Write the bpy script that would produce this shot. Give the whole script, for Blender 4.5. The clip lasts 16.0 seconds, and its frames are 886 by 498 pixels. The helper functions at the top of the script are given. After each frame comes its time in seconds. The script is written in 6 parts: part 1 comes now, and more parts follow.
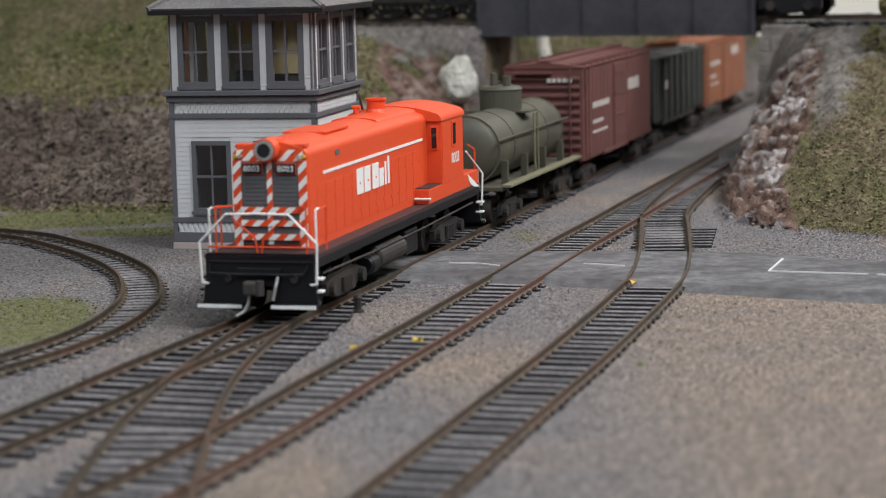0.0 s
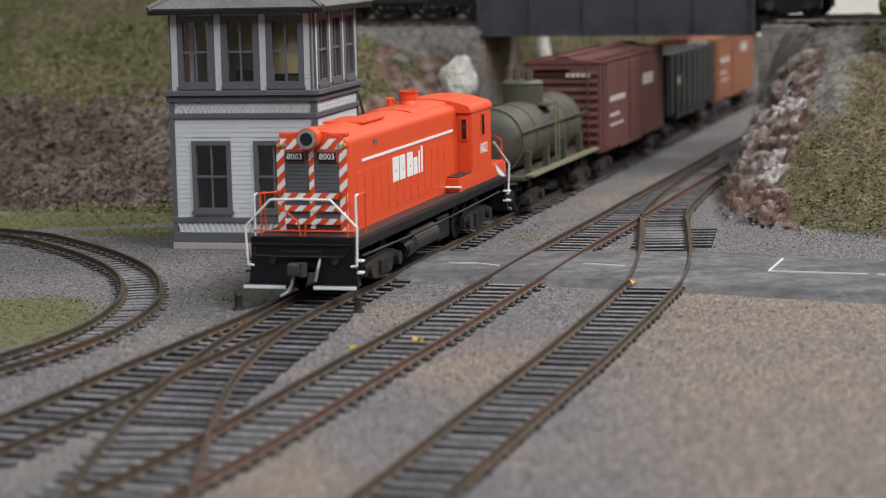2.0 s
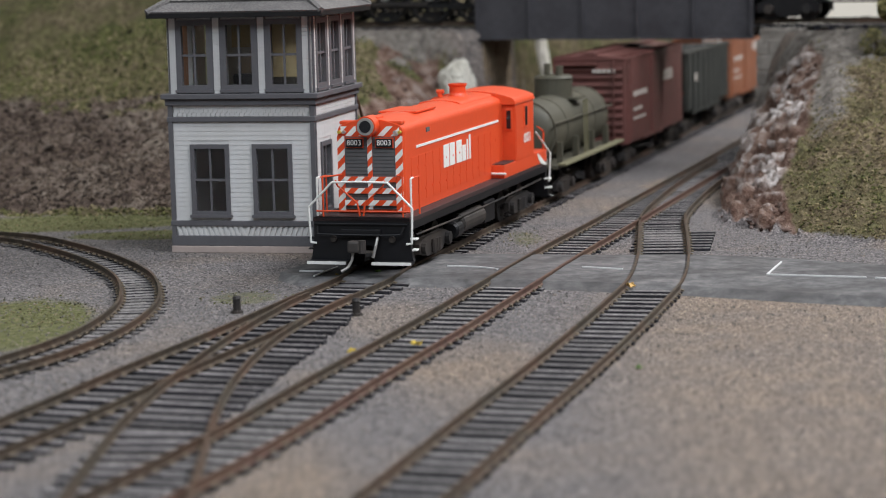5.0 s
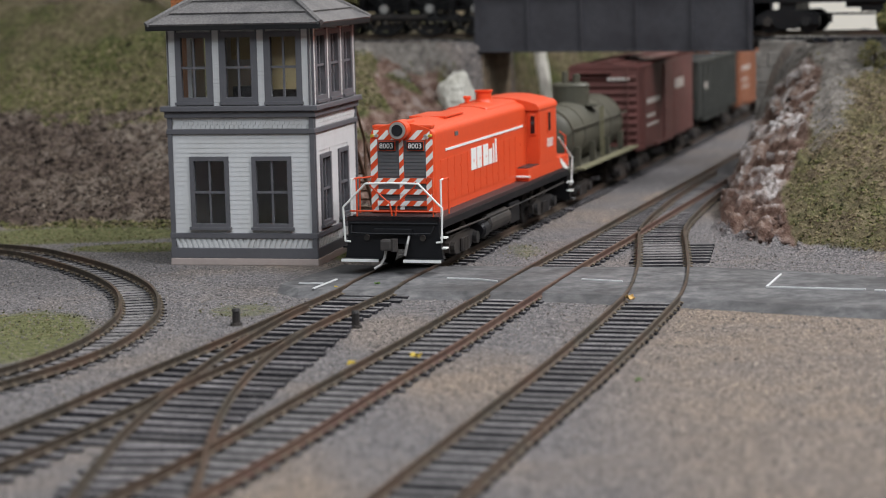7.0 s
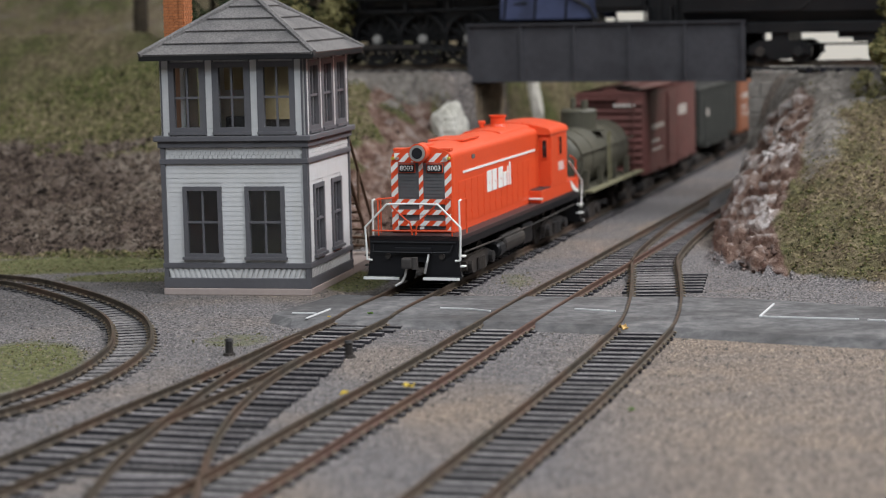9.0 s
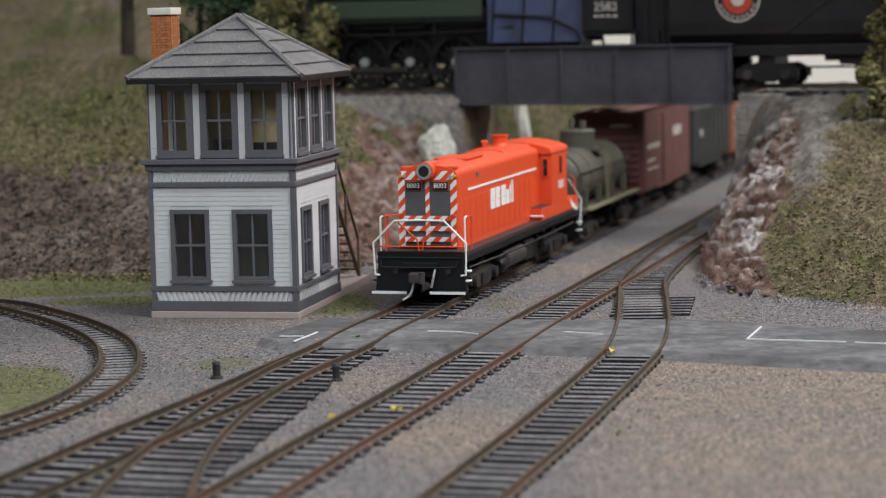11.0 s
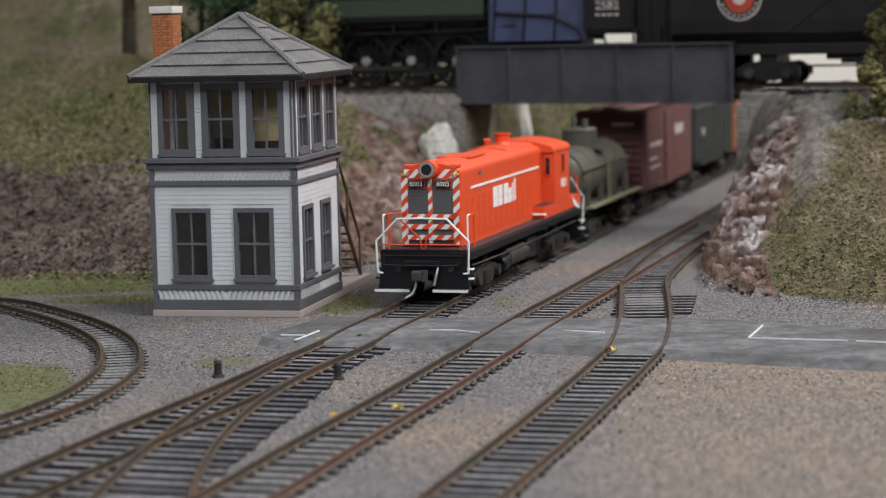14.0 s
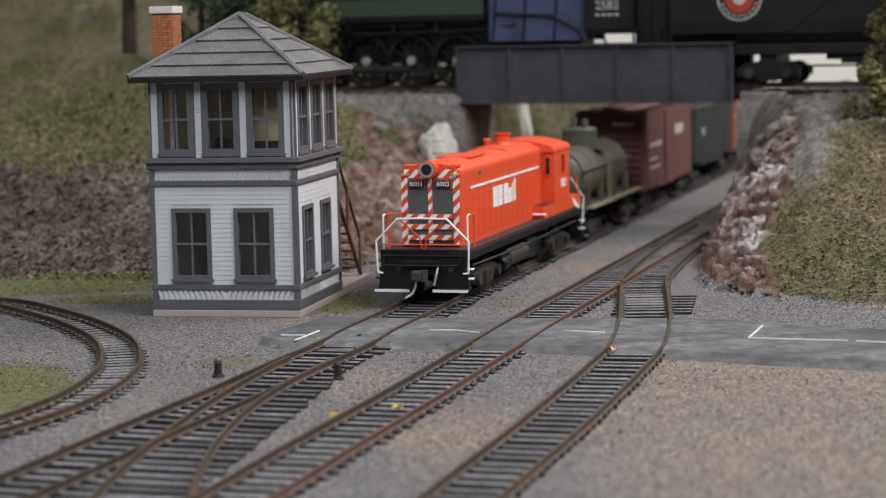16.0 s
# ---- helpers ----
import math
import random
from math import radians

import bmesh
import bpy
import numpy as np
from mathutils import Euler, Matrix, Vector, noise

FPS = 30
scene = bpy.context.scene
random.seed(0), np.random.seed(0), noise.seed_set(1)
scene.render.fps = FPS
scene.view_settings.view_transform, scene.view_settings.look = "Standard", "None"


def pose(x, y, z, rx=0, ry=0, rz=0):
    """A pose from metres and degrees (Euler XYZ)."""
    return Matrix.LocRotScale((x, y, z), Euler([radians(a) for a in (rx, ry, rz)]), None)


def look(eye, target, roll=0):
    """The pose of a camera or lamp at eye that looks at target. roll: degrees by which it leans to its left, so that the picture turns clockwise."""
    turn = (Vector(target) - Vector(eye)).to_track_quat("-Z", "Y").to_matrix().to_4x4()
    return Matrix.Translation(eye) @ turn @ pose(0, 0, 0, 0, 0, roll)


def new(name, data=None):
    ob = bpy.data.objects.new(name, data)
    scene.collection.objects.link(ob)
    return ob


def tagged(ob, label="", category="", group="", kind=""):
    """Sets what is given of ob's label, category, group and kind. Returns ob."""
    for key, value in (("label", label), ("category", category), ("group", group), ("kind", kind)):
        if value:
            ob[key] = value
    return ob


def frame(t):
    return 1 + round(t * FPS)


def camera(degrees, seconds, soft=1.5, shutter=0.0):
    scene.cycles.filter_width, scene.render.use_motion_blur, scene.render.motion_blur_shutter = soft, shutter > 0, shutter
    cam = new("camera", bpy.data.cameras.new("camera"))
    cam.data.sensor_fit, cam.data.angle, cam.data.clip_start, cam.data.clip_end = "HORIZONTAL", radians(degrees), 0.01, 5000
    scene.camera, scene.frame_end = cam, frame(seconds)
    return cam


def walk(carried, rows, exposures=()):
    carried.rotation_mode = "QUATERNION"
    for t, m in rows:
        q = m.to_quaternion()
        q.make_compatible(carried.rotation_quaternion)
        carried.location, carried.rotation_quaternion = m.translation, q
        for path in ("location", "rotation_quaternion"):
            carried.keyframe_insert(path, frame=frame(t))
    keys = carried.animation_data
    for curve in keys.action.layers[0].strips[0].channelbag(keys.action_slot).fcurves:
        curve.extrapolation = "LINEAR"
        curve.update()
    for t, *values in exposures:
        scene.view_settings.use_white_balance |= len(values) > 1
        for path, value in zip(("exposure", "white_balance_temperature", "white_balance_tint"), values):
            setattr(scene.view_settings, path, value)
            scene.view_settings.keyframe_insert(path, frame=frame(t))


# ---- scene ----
# A model railway at 1:87. Lengths in the building code are millimetres; part() turns them into metres.
MM = 0.001
EYE = Vector((0.0, 0.0, 0.1018))


def aim(pitch, yaw, roll):
    """Camera pose on its tripod: pitch down, yaw right and roll, in radians."""
    way = Vector((math.sin(yaw) * math.cos(pitch), math.cos(yaw) * math.cos(pitch), -math.sin(pitch)))
    return look(EYE, EYE + way, math.degrees(roll))


cam = camera(22.95, 16.0, soft=1.0)
cam.data.dof.use_dof = True
cam.data.dof.focus_distance = 0.70
cam.data.dof.aperture_fstop = 21.0
walk(cam, [(t, aim(p, y, r)) for t, p, y, r in (
    (0.0, .1374, -.0099, -.0229), (3.0, .1374, -.0099, -.0229), (3.5, .1371, -.0096, -.0229), (4.0, .1366, -.0095, -.0229),
    (5.3, .1358, -.0091, -.0229), (6.0, .1354, -.0089, -.0229), (6.5, .1341, -.0088, -.0229), (7.0, .1303, -.0088, -.0229),
    (7.5, .1268, -.0087, -.0229), (8.0, .1240, -.0086, -.0229), (8.5, .1212, -.0076, -.0229), (9.0, .1167, -.0053, -.0228),
    (9.6, .1120, -.0027, -.0228), (10.4, .1076, -.0002, -.0227), (11.0, .1063, .0007, -.0227), (11.5, .1061, .0008, -.0227), (12.0, .1058, .0008, -.0227),
    (12.5, .1062, .0004, -.0227), (13.0, .1069, 0, -.0227), (16.0, .1069, 0, -.0227))],
    exposures=[(0, 0.0), (16, 0.0)])

# ---- light: a closed layout room with ceiling lamps ----
world = bpy.data.worlds.new("room_world")
scene.world = world
world.use_nodes = True
world.node_tree.nodes["Background"].inputs[0].default_value = (0.85, 0.92, 1.0, 1)
world.node_tree.nodes["Background"].inputs[1].default_value = 0.25


def area_lamp(name, place, target, w, h, watts, colour):
    d = bpy.data.lights.new(name, "AREA")
    d.shape, d.size, d.size_y, d.energy, d.color = "RECTANGLE", w, h, watts, colour
    ob = new(name, d)
    ob.matrix_world = look(place, target)
    return ob


area_lamp("ceiling_light_front", (0.90, 0.0, 1.45), (0.05, 0.75, 0), 1.0, 0.6, 30, (0.93, 0.95, 1.0))
area_lamp("ceiling_light_aisle", (-0.45, -0.55, 1.30), (0.0, 0.75, 0), 1.2, 0.6, 16, (0.82, 0.91, 1.0))
area_lamp("ceiling_light_back", (1.25, 1.35, 1.40), (0.1, 0.85, 0), 0.8, 0.3, 24, (0.97, 0.97, 1.0))


# ---- materials ----
def lin(c):
    """sRGB 0..255 to linear."""
    return tuple(((v / 255) / 12.92 if v < 10.4 else ((v / 255 + 0.055) / 1.055) ** 2.4) for v in c) + (1.0,)


def material(name, stops, scale=600.0, rough=0.7, metal=0.0, bump=0.3, kind="noise", fine=4.0, spec=0.4, coat=0.0, random_tint=0.0, dirt=None, dirt_scale=60.0, dirt_amount=0.4, bump_dist=0.0004):
    """Procedural surface: a coloured grain (noise or cells), broad stains, and relief. Scales are per metre."""
    m = bpy.data.materials.new(name)
    m.use_nodes = True
    nt = m.node_tree
    b = nt.nodes["Principled BSDF"]
    b.inputs["Roughness"].default_value, b.inputs["Metallic"].default_value = rough, metal
    b.inputs["Specular IOR Level"].default_value = spec
    b.inputs["Coat Weight"].default_value = coat
    co = nt.nodes.new("ShaderNodeTexCoord")
    out = co.outputs["Object"]
    if kind == "cells":
        tex = nt.nodes.new("ShaderNodeTexVoronoi")
        tex.inputs["Scale"].default_value = scale
        value = nt.nodes.new("ShaderNodeSeparateColor")
        nt.links.new(tex.outputs["Color"], value.inputs[0])
        fac, height = value.outputs[0], tex.outputs["Distance"]
    else:
        tex = nt.nodes.new("ShaderNodeTexNoise")
        tex.inputs["Scale"].default_value, tex.inputs["Detail"].default_value, tex.inputs["Roughness"].default_value = scale, fine, 0.65
        fac, height = tex.outputs["Fac"], tex.outputs["Fac"]
    nt.links.new(out, tex.inputs["Vector"])
    ramp = nt.nodes.new("ShaderNodeValToRGB")
    ramp.color_ramp.elements.remove(ramp.color_ramp.elements[0])
    lo, hi = (0.0, 1.0) if kind == "cells" else (0.32, 0.68)
    for i, c in enumerate(stops):
        pos = lo + (hi - lo) * i / max(1, len(stops) - 1)
        e = ramp.color_ramp.elements[0] if i == 0 else ramp.color_ramp.elements.new(pos)
        e.position, e.color = pos, c
    nt.links.new(fac, ramp.inputs[0])
    colour = ramp.outputs[0]
    if dirt:
        big = nt.nodes.new("ShaderNodeTexNoise")
        big.inputs["Scale"].default_value, big.inputs["Detail"].default_value = dirt_scale, 6.0
        nt.links.new(out, big.inputs["Vector"])
        rr = nt.nodes.new("ShaderNodeMapRange")
        rr.inputs[1].default_value, rr.inputs[2].default_value, rr.inputs[4].default_value = 0.42, 0.68, dirt_amount
        nt.links.new(big.outputs["Fac"], rr.inputs[0])
        mix = nt.nodes.new("ShaderNodeMix")
        mix.data_type = "RGBA"
        nt.links.new(rr.outputs[0], mix.inputs[0])
        nt.links.new(colour, mix.inputs[6])
        mix.inputs[7].default_value = dirt
        colour = mix.outputs[2]
    if random_tint:
        info = nt.nodes.new("ShaderNodeObjectInfo")
        hsv = nt.nodes.new("ShaderNodeHueSaturation")
        mr = nt.nodes.new("ShaderNodeMapRange")
        mr.inputs[3].default_value, mr.inputs[4].default_value = 1 - random_tint, 1 + random_tint
        nt.links.new(info.outputs["Random"], mr.inputs[0])
        nt.links.new(mr.outputs[0], hsv.inputs["Value"])
        nt.links.new(colour, hsv.inputs["Color"])
        colour = hsv.outputs[0]
    nt.links.new(colour, b.inputs["Base Color"])
    if bump:
        bp = nt.nodes.new("ShaderNodeBump")
        bp.inputs["Strength"].default_value, bp.inputs["Distance"].default_value = bump, bump_dist
        nt.links.new(height, bp.inputs["Height"])
        nt.links.new(bp.outputs[0], b.inputs["Normal"])
    return m


def shade(c, k):
    return (c[0] * k, c[1] * k, c[2] * k, 1.0)


def paint(name, rgb, rough=0.45, spread=0.12, dirt=None, dirt_amount=0.3, **kw):
    c = lin(rgb)
    return material(name, [shade(c, 1 - spread), c, shade(c, 1 + spread)], scale=kw.pop("scale", 500), rough=rough, bump=kw.pop("bump", 0.08), dirt=dirt, dirt_amount=dirt_amount, bump_dist=0.0002, **kw)


M_RED = paint("orange_red_paint", (222, 80, 42), rough=0.4, spread=0.03, bump=0.03)
M_BLACK = paint("black_paint", (15, 15, 19), rough=0.5, spread=0.2)
M_SIDEFRAME = paint("grimy_black", (36, 34, 34), rough=0.6, spread=0.3, dirt=lin((84, 74, 66)), dirt_amount=0.6)
M_WHITE = paint("white_paint", (232, 232, 228), rough=0.5, spread=0.03)
M_GRILLE = paint("grey_grille", (92, 92, 94), rough=0.6, spread=0.06)
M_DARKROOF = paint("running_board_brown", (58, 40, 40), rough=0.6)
M_SIDING = paint("white_siding", (200, 200, 200), rough=0.7, spread=0.04, dirt=lin((172, 168, 162)), dirt_amount=0.3)
M_TRIM = paint("grey_trim", (92, 91, 95), rough=0.65, spread=0.06, dirt=lin((74, 72, 74)), dirt_amount=0.3)
M_FOUNDATION = paint("pinkish_grey_foundation", (168, 154, 148), rough=0.8, spread=0.06)
M_ROOF = material("slate_roofing", [lin((88, 85, 85)), lin((110, 107, 106)), lin((130, 127, 125))], scale=1500, rough=0.85, bump=0.35, random_tint=0.06, dirt=lin((66, 66, 68)), dirt_scale=80, dirt_amount=0.5)
M_BRICK = material("orange_brick", [lin((160, 94, 54)), lin((184, 112, 66)), lin((198, 128, 84))], scale=700, rough=0.85, bump=0.3, random_tint=0.14, dirt=lin((96, 66, 48)), dirt_scale=60, dirt_amount=0.6)
M_MORTAR = paint("mortar", (128, 92, 68), rough=0.9)
M_CONCRETE = paint("pale_cap", (206, 200, 190), rough=0.8, spread=0.06)
M_INTERIOR = paint("tan_interior", (176, 156, 116), rough=0.9)
M_ROAD = material("grey_roadway", [lin((72, 71, 72)), lin((98, 97, 98)), lin((124, 122, 121))], scale=190, fine=11, rough=0.92, bump=0.4, dirt=lin((62, 60, 60)), dirt_scale=26, dirt_amount=0.8)
M_LINE = paint("white_road_line", (206, 206, 206), rough=0.8, spread=0.1, scale=900)
M_TIE = material("dusty_grey_sleeper", [lin((78, 76, 76)), lin((112, 109, 109)), lin((140, 136, 135))], scale=700, rough=0.9, bump=0.35, random_tint=0.3, dirt=lin((52, 50, 52)), dirt_scale=90, dirt_amount=0.7)
M_TIEDARK = material("dark_sleeper", [lin((70, 67, 69)), lin((106, 103, 104)), lin((138, 134, 133))], scale=700, rough=0.85, bump=0.35, random_tint=0.4, dirt=lin((62, 59, 60)), dirt_scale=80, dirt_amount=0.6)
# sleeper sides: dark stain with their shade painted into the colour
M_TIESIDE = material("shaded_stained_timber", [lin((26, 25, 30)), lin((40, 38, 44)), lin((58, 55, 58))], scale=700, rough=0.85, bump=0.3, random_tint=0.3)
M_RAIL = material("rusty_rail", [lin((52, 46, 40)), lin((70, 62, 53)), lin((90, 80, 68))], scale=500, rough=0.6, metal=0.2, bump=0.15, dirt=lin((96, 70, 56)), dirt_scale=30, dirt_amount=0.6)
M_STEEL = paint("steel", (168, 166, 162), rough=0.4, metal=0.35)
M_GIRDER = paint("weathered_girder_grey", (68, 67, 71), rough=0.75, spread=0.12, dirt=lin((48, 46, 50)), dirt_amount=0.7)
M_TANK = paint("olive_tank", (74, 72, 61), rough=0.55, spread=0.08, dirt=lin((92, 88, 74)), dirt_amount=0.6)
M_OXIDE = paint("box_car_red", (102, 62, 57), rough=0.7, spread=0.08, dirt=lin((82, 56, 50)), dirt_amount=0.6)
M_HOPPER = paint("dark_hopper_grey", (56, 58, 54), rough=0.7, dirt=lin((40, 40, 40)), dirt_amount=0.5)
M_ORANGE = paint("faded_orange_brown", (138, 84, 56), rough=0.7, dirt=lin((108, 70, 52)), dirt_amount=0.5)
M_COAL = material("coal_load", [lin((18, 18, 18)), lin((40, 40, 40))], scale=700, kind="cells", rough=0.7, bump=0.6)
M_STEAM = paint("steam_black", (17, 17, 19), rough=0.5, spread=0.2, dirt=lin((40, 38, 38)), dirt_amount=0.4)
M_STEAMBLUE = paint("steel_blue_jacket", (72, 79, 108), rough=0.45, spread=0.08, dirt=lin((40, 42, 52)), dirt_amount=0.6)
M_GREEN = paint("boiler_green", (54, 68, 52), rough=0.5, spread=0.1)
M_BARK = material("bark", [lin((44, 38, 30)), lin((74, 64, 50))], scale=500, rough=0.95, bump=0.6)
M_PLASTER = material("white_plaster", [lin((176, 172, 160)), lin((214, 210, 200))], scale=150, rough=0.9, bump=0.3)
M_ABUT = material("tan_cut_stone", [lin((120, 104, 86)), lin((150, 134, 112))], scale=250, rough=0.95, bump=0.4)
M_GREYROCK = material("grey_brown_rock", [lin((96, 90, 84)), lin((126, 120, 113)), lin((150, 144, 137))], scale=120, fine=8, rough=0.95, bump=0.7, bump_dist=0.0015)
M_BROWN = paint("brown_timber", (96, 74, 58), rough=0.8)
M_YELLOW = paint("yellow_leaf_scrap", (186, 160, 60), rough=0.8)
M_WALL = paint("beige_backdrop", (196, 190, 176), rough=0.95, spread=0.03, scale=20)
M_ROOM = paint("room_wall", (96, 94, 90), rough=0.95, spread=0.04, scale=20)


def glass_material():
    m = bpy.data.materials.new("window_glass")
    m.use_nodes = True
    nt = m.node_tree
    b = nt.nodes["Principled BSDF"]
    b.inputs["Base Color"].default_value = (0.85, 0.87, 0.88, 1)
    b.inputs["Roughness"].default_value = 0.06
    b.inputs["Transmission Weight"].default_value = 1.0
    b.inputs["IOR"].default_value = 1.3
    return m


M_GLASS = glass_material()


# ---- building helpers ----
def link(name, bm, mat, parent=None, label="", smooth=False):
    me = bpy.data.meshes.new(name)
    bmesh.ops.scale(bm, vec=(MM, MM, MM), verts=bm.verts)
    bm.normal_update()
    bm.to_mesh(me)
    bm.free()
    if mat:
        me.materials.append(mat)
    if smooth:
        me.polygons.foreach_set("use_smooth", [True] * len(me.polygons))
    ob = new(name, me)
    if parent:
        ob.parent = parent
    if label:
        ob["label"] = label
    return ob


def part(name, bm, mat, parent, label="", smooth=False):
    return link(name, bm, mat, parent, label, smooth)


def thing(name, m, label, category, group="", kind=""):
    ob = new(name)
    ob.empty_display_size = 0.01
    ob.matrix_basis = m
    return tagged(ob, label, category, group, kind)


def box(bm, x0, x1, y0, y1, z0, z1, bevel=0.0):
    r = bmesh.ops.create_cube(bm, size=1.0)
    vs = r["verts"]
    for v in vs:
        v.co = Vector((x0 + (v.co.x + 0.5) * (x1 - x0), y0 + (v.co.y + 0.5) * (y1 - y0), z0 + (v.co.z + 0.5) * (z1 - z0)))
    if bevel:
        es = {e for v in vs for e in v.link_edges}
        bmesh.ops.bevel(bm, geom=list(es), offset=bevel, segments=2, affect="EDGES", profile=0.6)
    return bm


def boxes(*dims, bevel=0.0):
    bm = bmesh.new()
    for d in dims:
        box(bm, *d, bevel=bevel)
    return bm


def rod(bm, a, b, r, seg=8, r2=None):
    a, b = Vector(a), Vector(b)
    d = b - a
    m = Matrix.Translation((a + b) / 2) @ d.to_track_quat("Z", "Y").to_matrix().to_4x4()
    bmesh.ops.create_cone(bm, cap_ends=True, segments=seg, radius1=r, radius2=r if r2 is None else r2, depth=d.length, matrix=m)
    return bm


def rods(points, r, seg=8):
    bm = bmesh.new()
    for a, b in zip(points, points[1:]):
        rod(bm, a, b, r, seg)
    for p in points[1:-1]:
        bmesh.ops.create_icosphere(bm, subdivisions=1, radius=r * 1.02, matrix=Matrix.Translation(p))
    return bm


def prism(bm, outline, axis, lo, hi):
    """Extrude a closed outline (pairs) along axis 'x', 'y' or 'z' from lo to hi."""
    def place(a, b, c):
        return {"x": (c, a, b), "y": (a, c, b), "z": (a, b, c)}[axis]
    n = len(outline)
    v0 = [bm.verts.new(place(a, b, lo)) for a, b in outline]
    v1 = [bm.verts.new(place(a, b, hi)) for a, b in outline]
    bm.faces.new(v0)
    bm.faces.new(v1)
    for i in range(n):
        bm.faces.new((v0[i], v0[(i + 1) % n], v1[(i + 1) % n], v1[i]))
    bmesh.ops.recalc_face_normals(bm, faces=bm.faces)
    return bm


def lettering(text, size, mat, parent, m, name="lettering", depth=0.05):
    """Raised letters; size in mm; m is the pose of the text in its parent's space (text lies in local xy)."""
    cu = bpy.data.curves.new(name, "FONT")
    cu.body, cu.size, cu.align_x, cu.align_y = text, size * MM, "CENTER", "CENTER"
    cu.extrude = depth * MM
    cu.resolution_u = 3
    tmp = bpy.data.objects.new(name, cu)
    scene.collection.objects.link(tmp)
    me = bpy.data.meshes.new_from_object(tmp.evaluated_get(bpy.context.evaluated_depsgraph_get()))
    bpy.data.objects.remove(tmp)
    me.materials.append(mat)
    ob = new(name, me)
    ob.parent = parent
    ob.matrix_basis = m
    return ob


# ---- land: flat yard, an embankment across the back, and the cut through it ----
BRIDGE = Vector((9.2, 1074.6))
BD, BV = Vector((math.cos(-.4163), math.sin(-.4163))), Vector((math.sin(.4163), math.cos(.4163)))
BED = 63.0


def smooth(a, b, x):
    t = min(1.0, max(0.0, (x - a) / (b - a)))
    return t * t * (3 - 2 * t)


def piecewise(x, pts):
    if x <= pts[0][0]:
        return pts[0][1]
    for (a, b), (c, d) in zip(pts, pts[1:]):
        if x <= c:
            return b + (d - b) * (x - a) / (c - a)
    return pts[-1][1]


def patches(x, y):
    """Flat places in the yard that carry thin grass."""
    best = 0.0
    for px, py, rx, ry, k in ((-165, 838, 75, 26, 1.0), (-112, 800, 40, 16, 1.0), (-128, 606, 26, 52, 1.0), (-66, 645, 14, 16, .55), (-36, 775, 14, 34, .9), (22, 767, 8, 26, .5), (185, 700, 30, 14, .6)):
        d = math.hypot((x - px) / rx, (y - py) / ry)
        best = max(best, k * smooth(1.15, .55, d))
    return best


def crag(q):
    """Wrinkled, ridged rock relief, about 0 to 1."""
    w = q + Vector((noise.noise(q * .08), noise.noise(q * .08 + Vector((5, 5, 5))), noise.noise(q * .08 + Vector((9, 2, 4))))) * 6
    w = Vector((w.x, w.y * .7, w.z * 1.25))
    a = 1 - min(1.0, abs(noise.noise(w * .1)) * 2.6)
    b = 1 - min(1.0, abs(noise.noise(w * .23 + Vector((3, 1, 0)))) * 2.4)
    c = 1 - min(1.0, abs(noise.noise(w * .5 + Vector((7, 4, 2)))) * 2.2)
    return .5 * a * a + .32 * b * (.4 + .6 * a) + .18 * c


